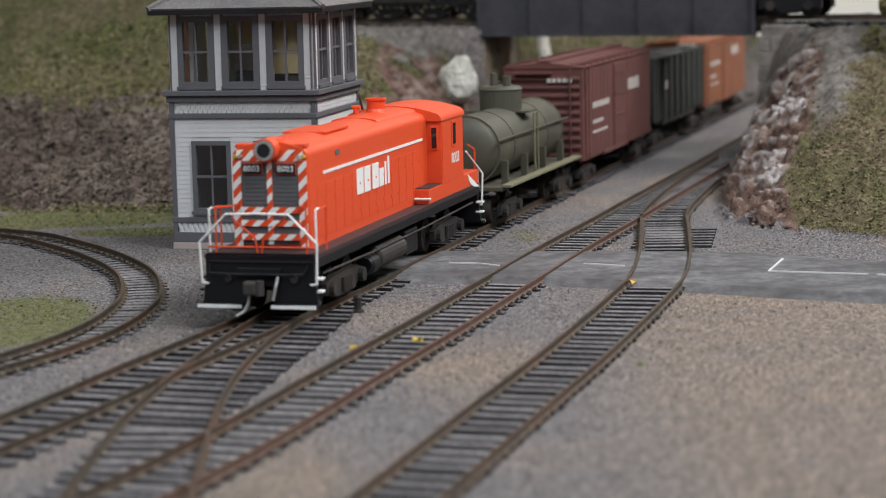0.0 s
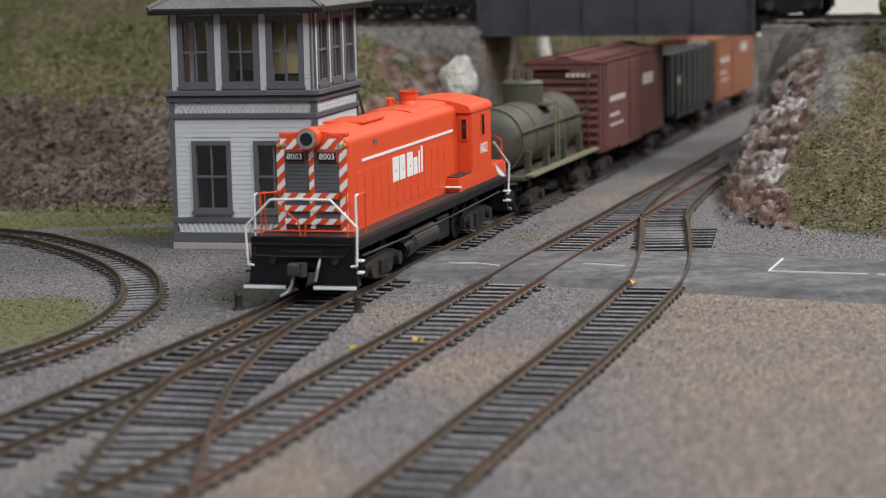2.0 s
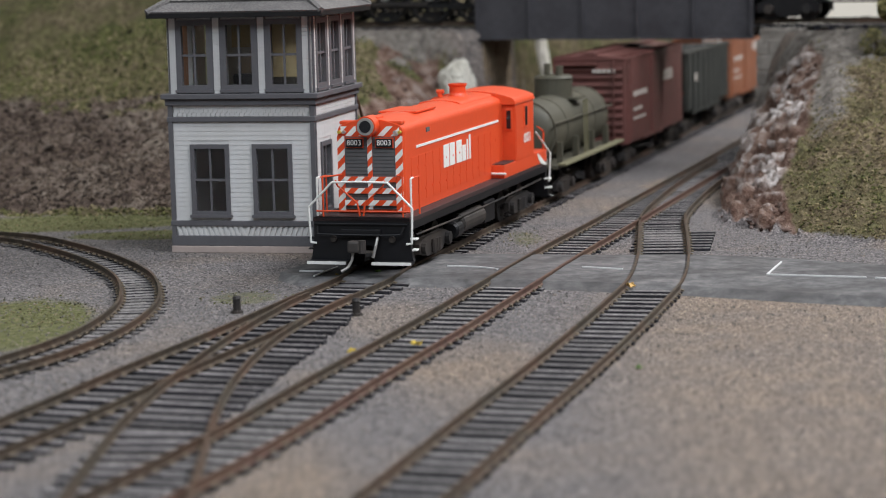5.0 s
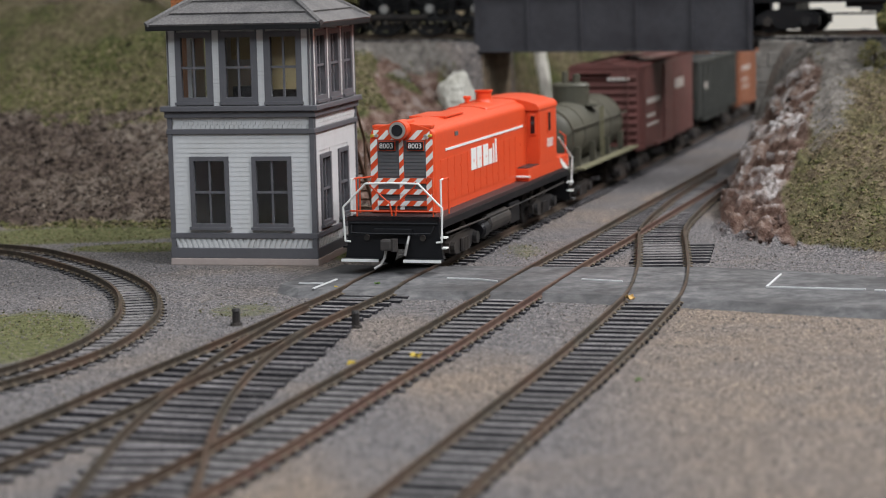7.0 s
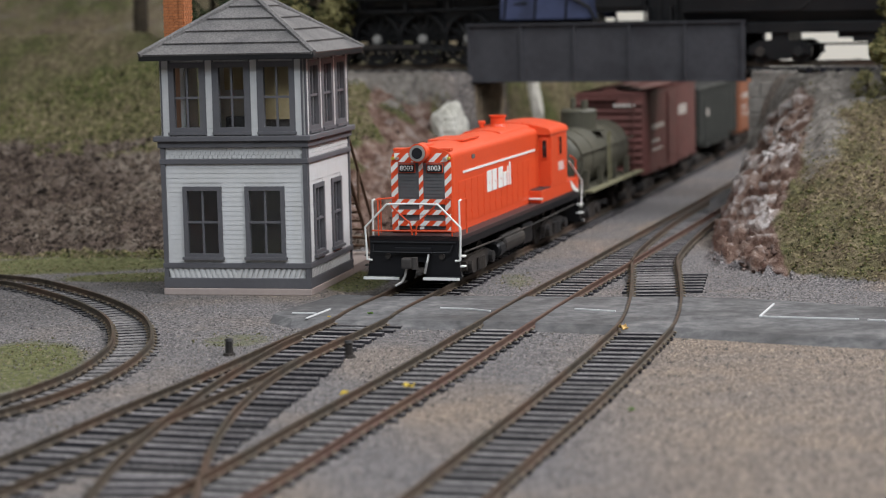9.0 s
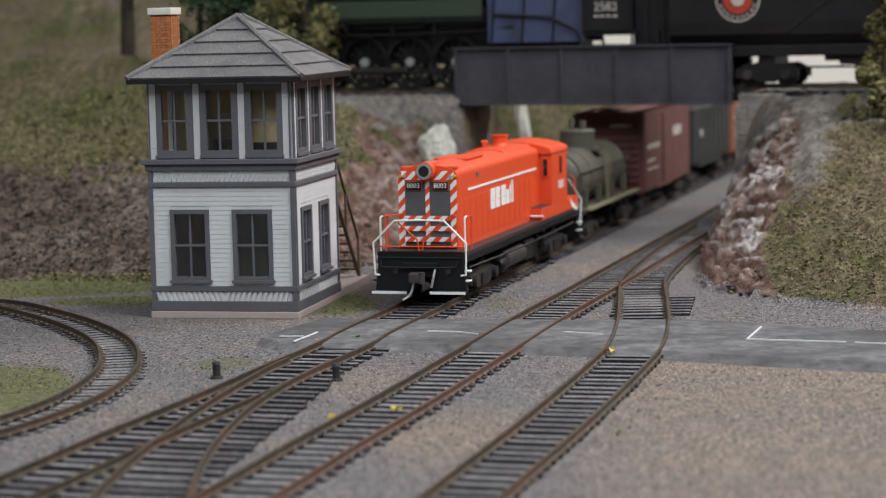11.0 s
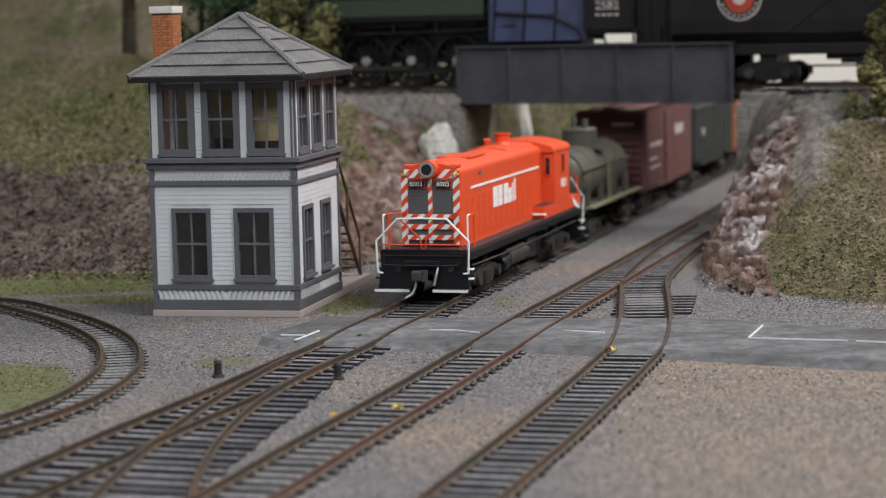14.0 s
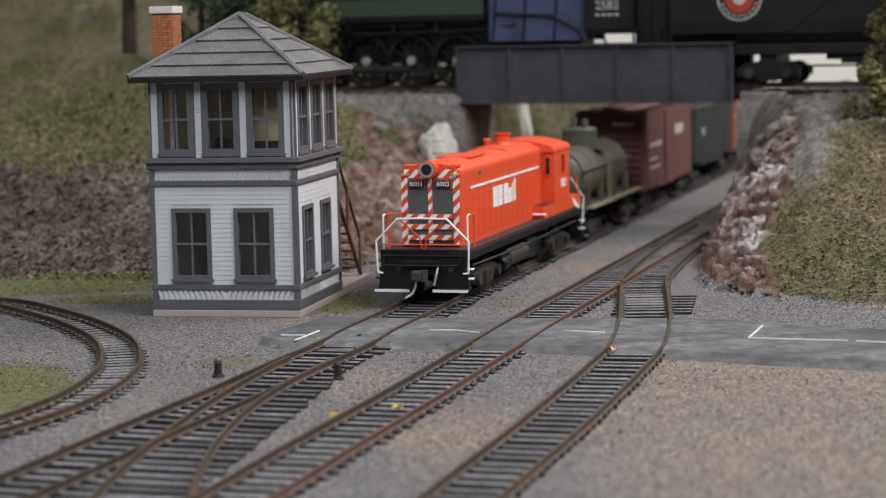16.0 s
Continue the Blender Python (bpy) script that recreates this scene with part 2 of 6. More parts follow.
def land(x, y):
    """Height, rockiness, earth, slope cover and thin turf at a place."""
    p = Vector((x, y)) - BRIDGE
    u, v = p.dot(BD), p.dot(BV)
    q = Vector((x, y, 0))
    n1 = noise.noise(q * 0.02)
    n2 = noise.noise(q * 0.07 + Vector((0, 0, 7)))
    n3 = noise.noise(q * 0.17 + Vector((0, 0, 3)))
    n4 = noise.noise(q * 0.42 + Vector((0, 0, 9)))
    uL = piecewise(v, [(-270, 62), (-235, 56), (-120, 34), (-20, 14), (0, 5), (60, 5)])
    uR = piecewise(v, [(-280, 266), (-249, 209), (-206, 187), (-155, 170), (-93, 157), (-40, 147), (0, 140), (60, 140)])
    top = BED + 22 * smooth(-100, -190, u) * smooth(-90, -25, v) * (1 - smooth(-8, 40, v))
    toe = -272 + 8 * n1
    a = (v - toe) / (-14 - toe)
    prof = piecewise(a, [(0, 0), (0.05, .05), (0.3, .22), (0.42, .36), (0.6, .62), (0.85, .93), (1, 1)])
    side = (uL + 6 * n2 - u) / piecewise(v, [(-250, 75), (-100, 62), (-12, 52), (-4, 6), (0, 4)])
    left = top * max(0.0, min(1.0, prof)) * max(0.0, min(1.0, side)) ** 0.8
    rock_l = smooth(0.0, 0.15, left / 60) * smooth(.95, 0.5, side + .4 * n2) * smooth(8, -10, v)
    earth_l = smooth(0.03, 0.1, a) * smooth(0.66, 0.46, a + .1 * n2)
    vt = -249 - (u - 212) * 0.49 + 8 * n1
    c = (v - vt) / (-25 - vt) if vt < -26 else 1
    profr = piecewise(c, [(0, 0), (0.3, .36), (0.7, .8), (1, 1)])
    sider = (u - uR - 5 * n2) / piecewise(v, [(-260, 24), (-150, 46), (-60, 42), (-25, 34), (0, 16)])
    right = (BED - 2) * max(0.0, min(1.0, profr)) * piecewise(sider, [(0, 0), (.12, .34), (.3, .58), (.6, .82), (1, 1)])
    rock_r = smooth(0.005, 0.03, right / 60) * smooth(.3, 0.0, sider + .2 * n2 - piecewise(v, [(-250, .55), (-200, .5), (-140, .62), (-60, .72), (0, .72)])) * smooth(1.05, .88, c)
    if u < 90:
        h, rock, earth = left, rock_l, earth_l
    else:
        h, rock, earth = right, rock_r, 0.0
    if u < 0 and v > 45:
        earth = max(earth, .42 * smooth(45, 90, v))
    scree = smooth(.84, .95, a + .06 * n2) * smooth(-170, -80, u) * smooth(.5, .9, side) * smooth(30, 5, v) if u < 90 else max(smooth(1.3, 1.0, sider + .3 * n2) * smooth(.3, .6, c), smooth(.72, .9, c + .12 * n2)) * (1 - rock)
    tan = max(smooth(655, 585, y + 40 * n1) * smooth(15, 55, x), smooth(30, 12, math.hypot(x + 45, (y - 415) * .5)), .8 * smooth(26, 10, math.hypot(x - 2, (y - 520) * .4)), .7 * smooth(22, 8, math.hypot(x + 20, (y - 600) * .5)))
    if u > 120:
        tan = max(tan, .9 * smooth(.12, .5, c + .5 * n1 + .3 * n2))
    h += smooth(60, 420, v) * (40 + 90 * smooth(20, -300, u)) * smooth(-130, -230, u)
    cover = smooth(0.3, 4, h)
    bed = (1 - smooth(2, 10, abs(v - 16) - 18)) * smooth(-150, -95, u)
    rough_ = cover * (1 - bed * (1 if h > 50 else 0))
    h += rough_ * (4 * n1 + 2.0 * n2 + (2.4 - 1.0 * rock) * n3 + (1.5 - .6 * rock) * n4)
    return max(h, 0.0), min(1, max(0, rock)), min(1, max(0, earth)), cover * (1 - .9 * bed), patches(x, y) * (1 - cover), scree, tan


def ticks(parts):
    out = []
    for a, b, s in parts:
        n = max(1, round((b - a) / s))
        out += [a + (b - a) * i / n for i in range(n)]
    return out + [parts[-1][1]]


def build_land():
    xs = ticks([(-1500, -420, 90), (-420, -240, 8), (-240, -20, 1.8), (-20, 90, 4.0), (90, 300, 1.7), (300, 560, 10), (560, 1500, 90)])
    ys = ticks([(-900, 250, 80), (250, 560, 8), (560, 1100, 1.9), (1100, 1400, 9), (1400, 2000, 60)])
    verts, marks = [], []
    for y in ys:
        for x in xs:
            h, *k = land(x, y)
            verts.append((x * MM, y * MM, h * MM))
            marks.append(k)
    w = len(xs)
    faces = [(j * w + i, j * w + i + 1, (j + 1) * w + i + 1, (j + 1) * w + i) for j in range(len(ys) - 1) for i in range(w - 1)]
    me = bpy.data.meshes.new("ground")
    me.from_pydata(verts, [], faces)
    # knobbly rock: push the cutting's faces out along their normals
    nrm = np.empty(len(verts) * 3)
    me.vertex_normals.foreach_get("vector", nrm)
    nrm = nrm.reshape(-1, 3)
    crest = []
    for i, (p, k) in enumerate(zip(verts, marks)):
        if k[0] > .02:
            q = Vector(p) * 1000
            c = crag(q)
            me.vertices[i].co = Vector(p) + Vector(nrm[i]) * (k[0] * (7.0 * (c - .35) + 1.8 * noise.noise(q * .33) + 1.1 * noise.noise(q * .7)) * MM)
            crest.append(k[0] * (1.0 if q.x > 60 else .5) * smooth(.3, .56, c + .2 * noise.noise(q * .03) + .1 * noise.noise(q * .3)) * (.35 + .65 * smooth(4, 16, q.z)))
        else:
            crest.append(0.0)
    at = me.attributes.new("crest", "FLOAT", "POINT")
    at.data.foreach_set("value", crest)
    for n, name in enumerate(("rock", "earth", "hill", "turf", "scree", "tan")):
        at = me.attributes.new(name, "FLOAT", "POINT")
        at.data.foreach_set("value", [k[n] for k in marks])
    me.materials.append(land_material())
    me.polygons.foreach_set("use_smooth", [True] * len(me.polygons))
    ob = new("ground", me)
    tagged(ob, "grey gravel yard with grassy banks and rocky cutting", "ground", kind="structure")


def land_material():
    m = bpy.data.materials.new("layout_scenery")
    m.use_nodes = True
    nt = m.node_tree
    b = nt.nodes["Principled BSDF"]
    b.inputs["Roughness"].default_value = 0.95
    b.inputs["Specular IOR Level"].default_value = 0.15
    co = nt.nodes.new("ShaderNodeTexCoord")

    def noise_node(scale, detail=5.0):
        n = nt.nodes.new("ShaderNodeTexNoise")
        n.inputs["Scale"].default_value, n.inputs["Detail"].default_value, n.inputs["Roughness"].default_value = scale, detail, 0.65
        nt.links.new(co.outputs["Object"], n.inputs["Vector"])
        return n.outputs["Fac"]

    def ramp(fac, stops):
        r = nt.nodes.new("ShaderNodeValToRGB")
        els = r.color_ramp.elements
        els.remove(els[0])
        for i, (pos, c) in enumerate(stops):
            e = els[0] if i == 0 else els.new(pos)
            e.position, e.color = pos, c
        nt.links.new(fac, r.inputs[0])
        return r.outputs[0]

    def mix(fac, a, c):
        x = nt.nodes.new("ShaderNodeMix")
        x.data_type = "RGBA"
        nt.links.new(fac, x.inputs[0])
        nt.links.new(a, x.inputs[6])
        nt.links.new(c, x.inputs[7])
        return x.outputs[2]

    def maths(op, a, c):
        x = nt.nodes.new("ShaderNodeMath")
        x.operation = op
        x.use_clamp = op != "MULTIPLY_ADD"
        for i, s in enumerate((a, c)):
            if isinstance(s, (int, float)):
                x.inputs[i].default_value = s
            else:
                nt.links.new(s, x.inputs[i])
        return x.outputs[0]

    cells = nt.nodes.new("ShaderNodeTexVoronoi")
    cells.inputs["Scale"].default_value = 1750
    nt.links.new(co.outputs["Object"], cells.inputs["Vector"])
    sep = nt.nodes.new("ShaderNodeSeparateColor")
    nt.links.new(cells.outputs["Color"], sep.inputs[0])
    gravel_grey = ramp(sep.outputs[0], [(0, lin((68, 65, 66))), (0.3, lin((102, 99, 100))), (0.75, lin((122, 118, 118))), (1, lin((160, 154, 151)))])
    gravel_tan = ramp(sep.outputs[0], [(0, lin((86, 77, 71))), (0.4, lin((128, 116, 107))), (0.8, lin((148, 133, 119))), (1, lin((188, 170, 150)))])

    def span(fac, lo, hi):
        r = nt.nodes.new("ShaderNodeMapRange")
        r.inputs[1].default_value, r.inputs[2].default_value = lo, hi
        nt.links.new(fac, r.inputs[0])
        return r.outputs[0]

    def attr(name):
        n = nt.nodes.new("ShaderNodeAttribute")
        n.attribute_name = name
        return n.outputs["Fac"]

    def edged(fac, scale, lo=.35, hi=.6, amount=1.2):
        wob = maths("MULTIPLY", maths("SUBTRACT", noise_node(scale, 6), 0.5), amount)
        neg = maths("MULTIPLY", maths("SUBTRACT", 0.5, noise_node(scale * 1.3, 6)), amount)
        return span(maths("SUBTRACT", maths("ADD", fac, wob), neg), lo, hi)

    gravel = mix(maths("ADD", maths("MULTIPLY", span(noise_node(9, 4), .5, .68), .7), maths("MULTIPLY", attr("tan"), maths("ADD", noise_node(40, 6), .25))), gravel_grey, gravel_tan)
    grass = ramp(noise_node(420, 6), [(0.3, lin((36, 36, 26))), (0.45, lin((68, 71, 42))), (0.58, lin((92, 95, 58))), (0.72, lin((122, 118, 80)))])
    drygrass = ramp(noise_node(330, 6), [(0.3, lin((58, 49, 40))), (0.5, lin((104, 92, 74))), (0.7, lin((142, 128, 104)))])
    turf = mix(maths("ADD", maths("MULTIPLY", span(noise_node(24, 5), .38, .56), .8), maths("MULTIPLY", attr("tan"), .7)), grass, drygrass)
    earthc = ramp(noise_node(150, 8), [(0.3, lin((44, 36, 32))), (0.48, lin((80, 68, 61))), (0.6, lin((100, 88, 80))), (0.72, lin((128, 117, 108)))])
    earth_pale = ramp(noise_node(200, 8), [(0.3, lin((84, 76, 68))), (0.5, lin((118, 107, 97))), (0.7, lin((146, 136, 124)))])
    earthc = mix(span(noise_node(18, 5), .48, .62), earthc, earth_pale)
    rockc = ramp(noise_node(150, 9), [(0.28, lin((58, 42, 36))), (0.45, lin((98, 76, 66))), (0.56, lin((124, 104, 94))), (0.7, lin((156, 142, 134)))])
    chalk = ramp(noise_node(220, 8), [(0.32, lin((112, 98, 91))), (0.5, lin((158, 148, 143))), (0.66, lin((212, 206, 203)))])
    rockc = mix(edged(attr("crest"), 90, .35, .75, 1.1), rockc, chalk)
    hill = mix(edged(attr("earth"), 70), turf, earthc)
    screec = ramp(noise_node(260, 8), [(0.3, lin((78, 74, 70))), (0.5, lin((120, 114, 108))), (0.7, lin((152, 146, 138)))])
    hill = mix(edged(attr("scree"), 80), hill, screec)
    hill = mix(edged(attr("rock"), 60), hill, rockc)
    lawn = ramp(noise_node(420, 6), [(0.3, lin((68, 68, 48))), (0.45, lin((94, 96, 64))), (0.58, lin((114, 114, 80))), (0.72, lin((144, 138, 106)))])
    flat = mix(edged(attr("turf"), 160, .35, .7, .9), gravel, lawn)
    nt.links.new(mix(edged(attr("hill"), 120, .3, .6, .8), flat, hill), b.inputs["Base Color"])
    bp = nt.nodes.new("ShaderNodeBump")
    bp.inputs["Strength"].default_value, bp.inputs["Distance"].default_value = 0.8, 0.0006
    nt.links.new(cells.outputs["Distance"], bp.inputs["Height"])
    bp2 = nt.nodes.new("ShaderNodeBump")
    bp2.inputs["Strength"].default_value, bp2.inputs["Distance"].default_value = 0.6, 0.0015
    nt.links.new(noise_node(300, 8), bp2.inputs["Height"])
    nt.links.new(bp.outputs[0], bp2.inputs["Normal"])
    nt.links.new(bp2.outputs[0], b.inputs["Normal"])
    return m


build_land()


def build_room():
    for name, d, mat in (("wall_back", (-1500, 1500, 2000, 2050, -400, 1700), M_WALL), ("wall_front", (-1500, 1500, -1000, -950, -400, 1700), M_ROOM),
                         ("wall_left", (-1550, -1500, -1000, 2050, -400, 1700), M_ROOM), ("wall_right", (1500, 1550, -1000, 2050, -400, 1700), M_ROOM),
                         ("ceiling", (-1550, 1550, -1000, 2050, 1700, 1750), M_WALL)):
        tagged(link(name, boxes(d), mat), "plain painted room " + ("ceiling" if name == "ceiling" else "wall behind the layout"), name.split("_")[0], kind="structure")


build_room()


# ---- tracks ----
def arc_points(pts, step):
    """Even steps along a smooth line through pts."""
    pts = [Vector(p) for p in pts]
    dense = []
    for i in range(len(pts) - 1):
        p0, p1, p2, p3 = pts[max(0, i - 1)], pts[i], pts[i + 1], pts[min(len(pts) - 1, i + 2)]
        for k in range(24):
            t = k / 24
            dense.append(0.5 * ((2 * p1) + (p2 - p0) * t + (2 * p0 - 5 * p1 + 4 * p2 - p3) * t * t + (3 * p1 - p0 - 3 * p2 + p3) * t ** 3))
    dense.append(pts[-1])
    out, left = [dense[0]], step
    for a, b in zip(dense, dense[1:]):
        d = (b - a).length
        while d >= left:
            a = a + (b - a) * (left / d)
            out.append(a.copy())
            d, left = (b - a).length, step
        left -= d
    return out


def rail_mesh(line, z=0.0, head=0.8, height=2.0):
    """A rail of flat-bottomed section along a plan line."""
    sec = [(-.8, 0), (.8, 0), (.8, .25), (.22, .5), (.22, height - .65), (head / 2, height - .5), (head / 2, height), (-head / 2, height), (-head / 2, height - .5), (-.22, height - .65), (-.22, .5), (-.8, .25)]
    bm = bmesh.new()
    rings = []
    for i, p in enumerate(line):
        d = (line[min(i + 1, len(line) - 1)] - line[max(i - 1, 0)]).normalized()
        n = Vector((d.y, -d.x))
        rings.append([bm.verts.new((p.x + n.x * s, p.y + n.y * s, z + 1.0 + h)) for s, h in sec])
    for a, b in zip(rings, rings[1:]):
        for i in range(len(sec)):
            bm.faces.new((a[i], a[(i + 1) % len(sec)], b[(i + 1) % len(sec)], b[i]))
    bm.faces.new(rings[0])
    bm.faces.new(rings[-1])
    bmesh.ops.recalc_face_normals(bm, faces=bm.faces)
    return bm


def offset(line, s):
    out = []
    for i, p in enumerate(line):
        d = (line[min(i + 1, len(line) - 1)] - line[max(i - 1, 0)]).normalized()
        out.append(p + Vector((d.y, -d.x)) * s)
    return out


TIE_MESHES = {}


def tie_mesh(length, mat):
    key = (round(length), mat.name)
    if key not in TIE_MESHES:
        bm = boxes((-key[0] / 2, key[0] / 2, -1.35, 1.35, -1.2, 1.05), bevel=0.12)
        bm.normal_update()
        # upward faces get the dusty top, the rest the painted-in shade
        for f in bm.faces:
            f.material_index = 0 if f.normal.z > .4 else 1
        bmesh.ops.scale(bm, vec=(MM,) * 3, verts=bm.verts)
        me = bpy.data.meshes.new("tie")
        bm.to_mesh(me)
        bm.free()
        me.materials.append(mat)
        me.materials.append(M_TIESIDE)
        TIE_MESHES[key] = me
    return TIE_MESHES[key]


rng = random.Random(5)


def ties(track, line, length=30.0, z=0.0, mat=None):
    for i, p in enumerate(line):
        d = (line[min(i + 1, len(line) - 1)] - line[max(i - 1, 0)])
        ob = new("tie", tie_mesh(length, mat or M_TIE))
        ob.parent = track
        ob.matrix_basis = pose((p.x + rng.uniform(-.7, .7)) * MM, (p.y + rng.uniform(-.3, .3)) * MM, (z + rng.uniform(-.25, .05)) * MM, 0, 0, math.degrees(math.atan2(d.y, d.x)) - 90 + rng.uniform(-1.2, 1.2))


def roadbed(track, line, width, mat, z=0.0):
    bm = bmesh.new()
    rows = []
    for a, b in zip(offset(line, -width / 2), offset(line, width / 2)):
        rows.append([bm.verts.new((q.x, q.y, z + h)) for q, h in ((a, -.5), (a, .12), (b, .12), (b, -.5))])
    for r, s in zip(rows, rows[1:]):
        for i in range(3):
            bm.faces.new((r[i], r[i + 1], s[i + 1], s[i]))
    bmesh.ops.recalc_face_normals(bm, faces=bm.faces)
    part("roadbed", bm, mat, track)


def railway(label, pts, gauge=16.5, tie_len=30.0, spacing=6.9, z=0.0, bed=None, extra=(), right=None, wood=None, sunk=0.0):
    t = thing("railway_track", pose(0, 0, 0), label, "railway track", "yard tracks", "structure")
    line = arc_points(pts, 4.0)
    part("rail", rail_mesh(offset(line, -gauge / 2), z), M_RAIL, t)
    part("rail", rail_mesh(offset(line, gauge / 2), z), right or M_RAIL, t)
    for e in extra:
        part("switch_rail", rail_mesh(arc_points(e, 4.0), z - .07), M_RAIL, t)
    # the default bed is dark, with the shade between sleepers in its colour
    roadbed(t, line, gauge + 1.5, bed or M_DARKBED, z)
    if tie_len:
        ties(t, arc_points(pts, spacing), tie_len, z - sunk, wood)
    spikes(t, arc_points(pts, spacing), gauge, z)
    return t


def spikes(track, line, gauge, z):
    """Spike heads on their plates, on both sides of each rail at every sleeper."""
    verts, faces = [], []
    for a, b in zip(line, line[1:]):
        if a.y > 900:
            continue
        d = (b - a).normalized()
        n = Vector((d.y, -d.x))
        for s in (-gauge / 2, gauge / 2):
            for o in (-1.15, 1.15):
                c = a + n * (s + o + rng.uniform(-.1, .1))
                k = len(verts)
                for q, h in ((-1, 1.0), (-1, 1.55), (1, 1.0), (1, 1.55)):
                    for w in (-1, 1):
                        p = c + n * (q * .42) + d * (w * .75)
                        verts.append((p.x * MM, p.y * MM, (z + h - (.2 if q * o > 0 and h > 1.2 else 0)) * MM))
                faces += [[k + i for i in f] for f in ((0, 1, 3, 2), (4, 6, 7, 5), (2, 3, 7, 6), (0, 2, 6, 4), (1, 5, 7, 3))]
    me = bpy.data.meshes.new("spikes")
    me.from_pydata(verts, [], faces)
    me.materials.append(M_SPIKE)
    ob = new("spikes", me)
    ob.parent = track
    tagged(ob, kind="stuff")


M_SPIKE = material("rusty_spikes", [lin((76, 67, 56)), lin((100, 89, 75)), lin((120, 107, 90))], scale=500, rough=0.8, bump=0.1)
# dark bed, made near black to paint in the shade between sleepers
M_DARKBED = material("shaded_dark_roadbed", [lin((16, 16, 20)), lin((28, 27, 32)), lin((52, 50, 52))], scale=1200, kind="cells", rough=0.95, bump=0.6)
M_GREYBED = material("grey_roadbed", [lin((44, 43, 44)), lin((66, 64, 64)), lin((100, 97, 95))], scale=1200, kind="cells", rough=0.95, bump=0.6)
M_PALEBED = material("pale_grey_ballast", [lin((72, 70, 70)), lin((108, 105, 104)), lin((146, 141, 137))], scale=1300, kind="cells", rough=0.95, bump=0.6)
M_REDRAIL = material("red_rusted_rail", [lin((74, 60, 52)), lin((92, 66, 58)), lin((104, 84, 74))], scale=400, rough=0.65, metal=0.15, bump=0.15, dirt=lin((96, 78, 62)), dirt_scale=30, dirt_amount=0.5)
H1 = 0.2790
NOSE = Vector((-7.8, 754.0))


def on_main(s, aside=0.0):
    return NOSE + Vector((math.sin(H1), math.cos(H1))) * s + Vector((math.cos(H1), -math.sin(H1))) * aside


# the main track bends a little towards the turnout in front
MAIN = [on_main(770, .8), on_main(600, .8), on_main(0, 1.4), on_main(-90, 3.2), (-45.2, 616.7), (-58.5, 573), (-75.2, 522.9), (-91, 472.4), (-107, 428.2), (-125, 383.2)]
main = railway("main track with a turnout, dark sleepers and rusty rails", [Vector(p) for p in reversed(MAIN)], gauge=16.8, tie_len=0, extra=[
    [(-75.4, 375), (-75.6, 415), (-75.1, 450), (-74.3, 468), (-71.9, 495), (-68.7, 521), (-64.9, 549), (-59.2, 580), (-50.4, 621), (-44.5, 640)],
    [(-51.5, 385), (-53, 420), (-54.3, 448), (-55.2, 474), (-55, 505), (-52.8, 537), (-48.8, 567), (-42, 598), (-32.4, 633)]])
# sleepers grow longer through the turnout, and part again beyond it
sleepers = arc_points([Vector(p) for p in reversed(MAIN)], 6.9)
for i, p in enumerate(sleepers[:-1]):
    more = piecewise(p.y, [(466, 26), (520, 18), (580, 8), (630, 0)]) if p.y > 466 else 0
    d = (sleepers[i + 1] - p).normalized()
    n = Vector((d.y, -d.x))
    c = p + n * (more / 2)
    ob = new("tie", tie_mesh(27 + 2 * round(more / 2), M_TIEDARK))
    ob.parent = main
    ob.matrix_basis = pose((c.x + rng.uniform(-.8, .8)) * MM, c.y * MM, rng.uniform(-.25, .05) * MM, 0, 0, math.degrees(math.atan2(d.y, d.x)) - 90 + rng.uniform(-1.5, 1.5))
ties(main, arc_points([(-72, 380), (-68, 420), (-64.5, 460)], 6.9), 25, mat=M_TIEDARK)
railway("middle siding track with one reddish rail", [(-82, 340), (-66, 388), (-53.1, 423.7), (-42.3, 457.7), (-30.2, 499.8), (-19.5, 534.9), (-6.8, 577), (6, 622), (19.2, 668), (36, 727), (53, 782), (66, 826), (86, 893), (118, 1000), (146, 1095), (175, 1190), (240, 1400)], gauge=16.3, tie_len=20, bed=M_GREYBED, right=M_REDRAIL, sunk=.25)
spur = railway("spur track curving away across the roadway", [(-24, 350.6), (-13.7, 386.6), (-3.7, 421.6), (8.8, 465.6), (23.9, 517.5), (37, 565.4), (49.2, 612.2), (58, 650), (64.5, 697), (69.5, 750), (75, 806), (88, 868), (105, 935), (128, 1015)], gauge=16.4, tie_len=18)
# longer sleepers where the spur leaves the middle track
for i in range(7):
    ob = new("tie", tie_mesh(27, M_TIE))
    ob.parent = spur
    ob.matrix_basis = pose((69.5 + i * 1.1) * MM, (727 + i * 7.0) * MM, -.1 * MM, 0, 0, rng.uniform(-1.5, 1.5) - 4)
railway("curved branch track with weathered rails", [(-195, 806), (-160.5, 782), (-144.5, 762), (-122.5, 725), (-105.5, 685), (-97, 646), (-95, 615), (-98.5, 580), (-107, 551), (-118, 528), (-135, 500)], gauge=11.5, tie_len=16, spacing=5.5, bed=M_PALEBED, sunk=.55)
railway("upper level track on the embankment", [BRIDGE + BD * u + BV * 17 for u in (-500, -200, 0, 200, 500)], z=BED + .6, spacing=7.5, tie_len=22, bed=M_PALEBED, sunk=.8)


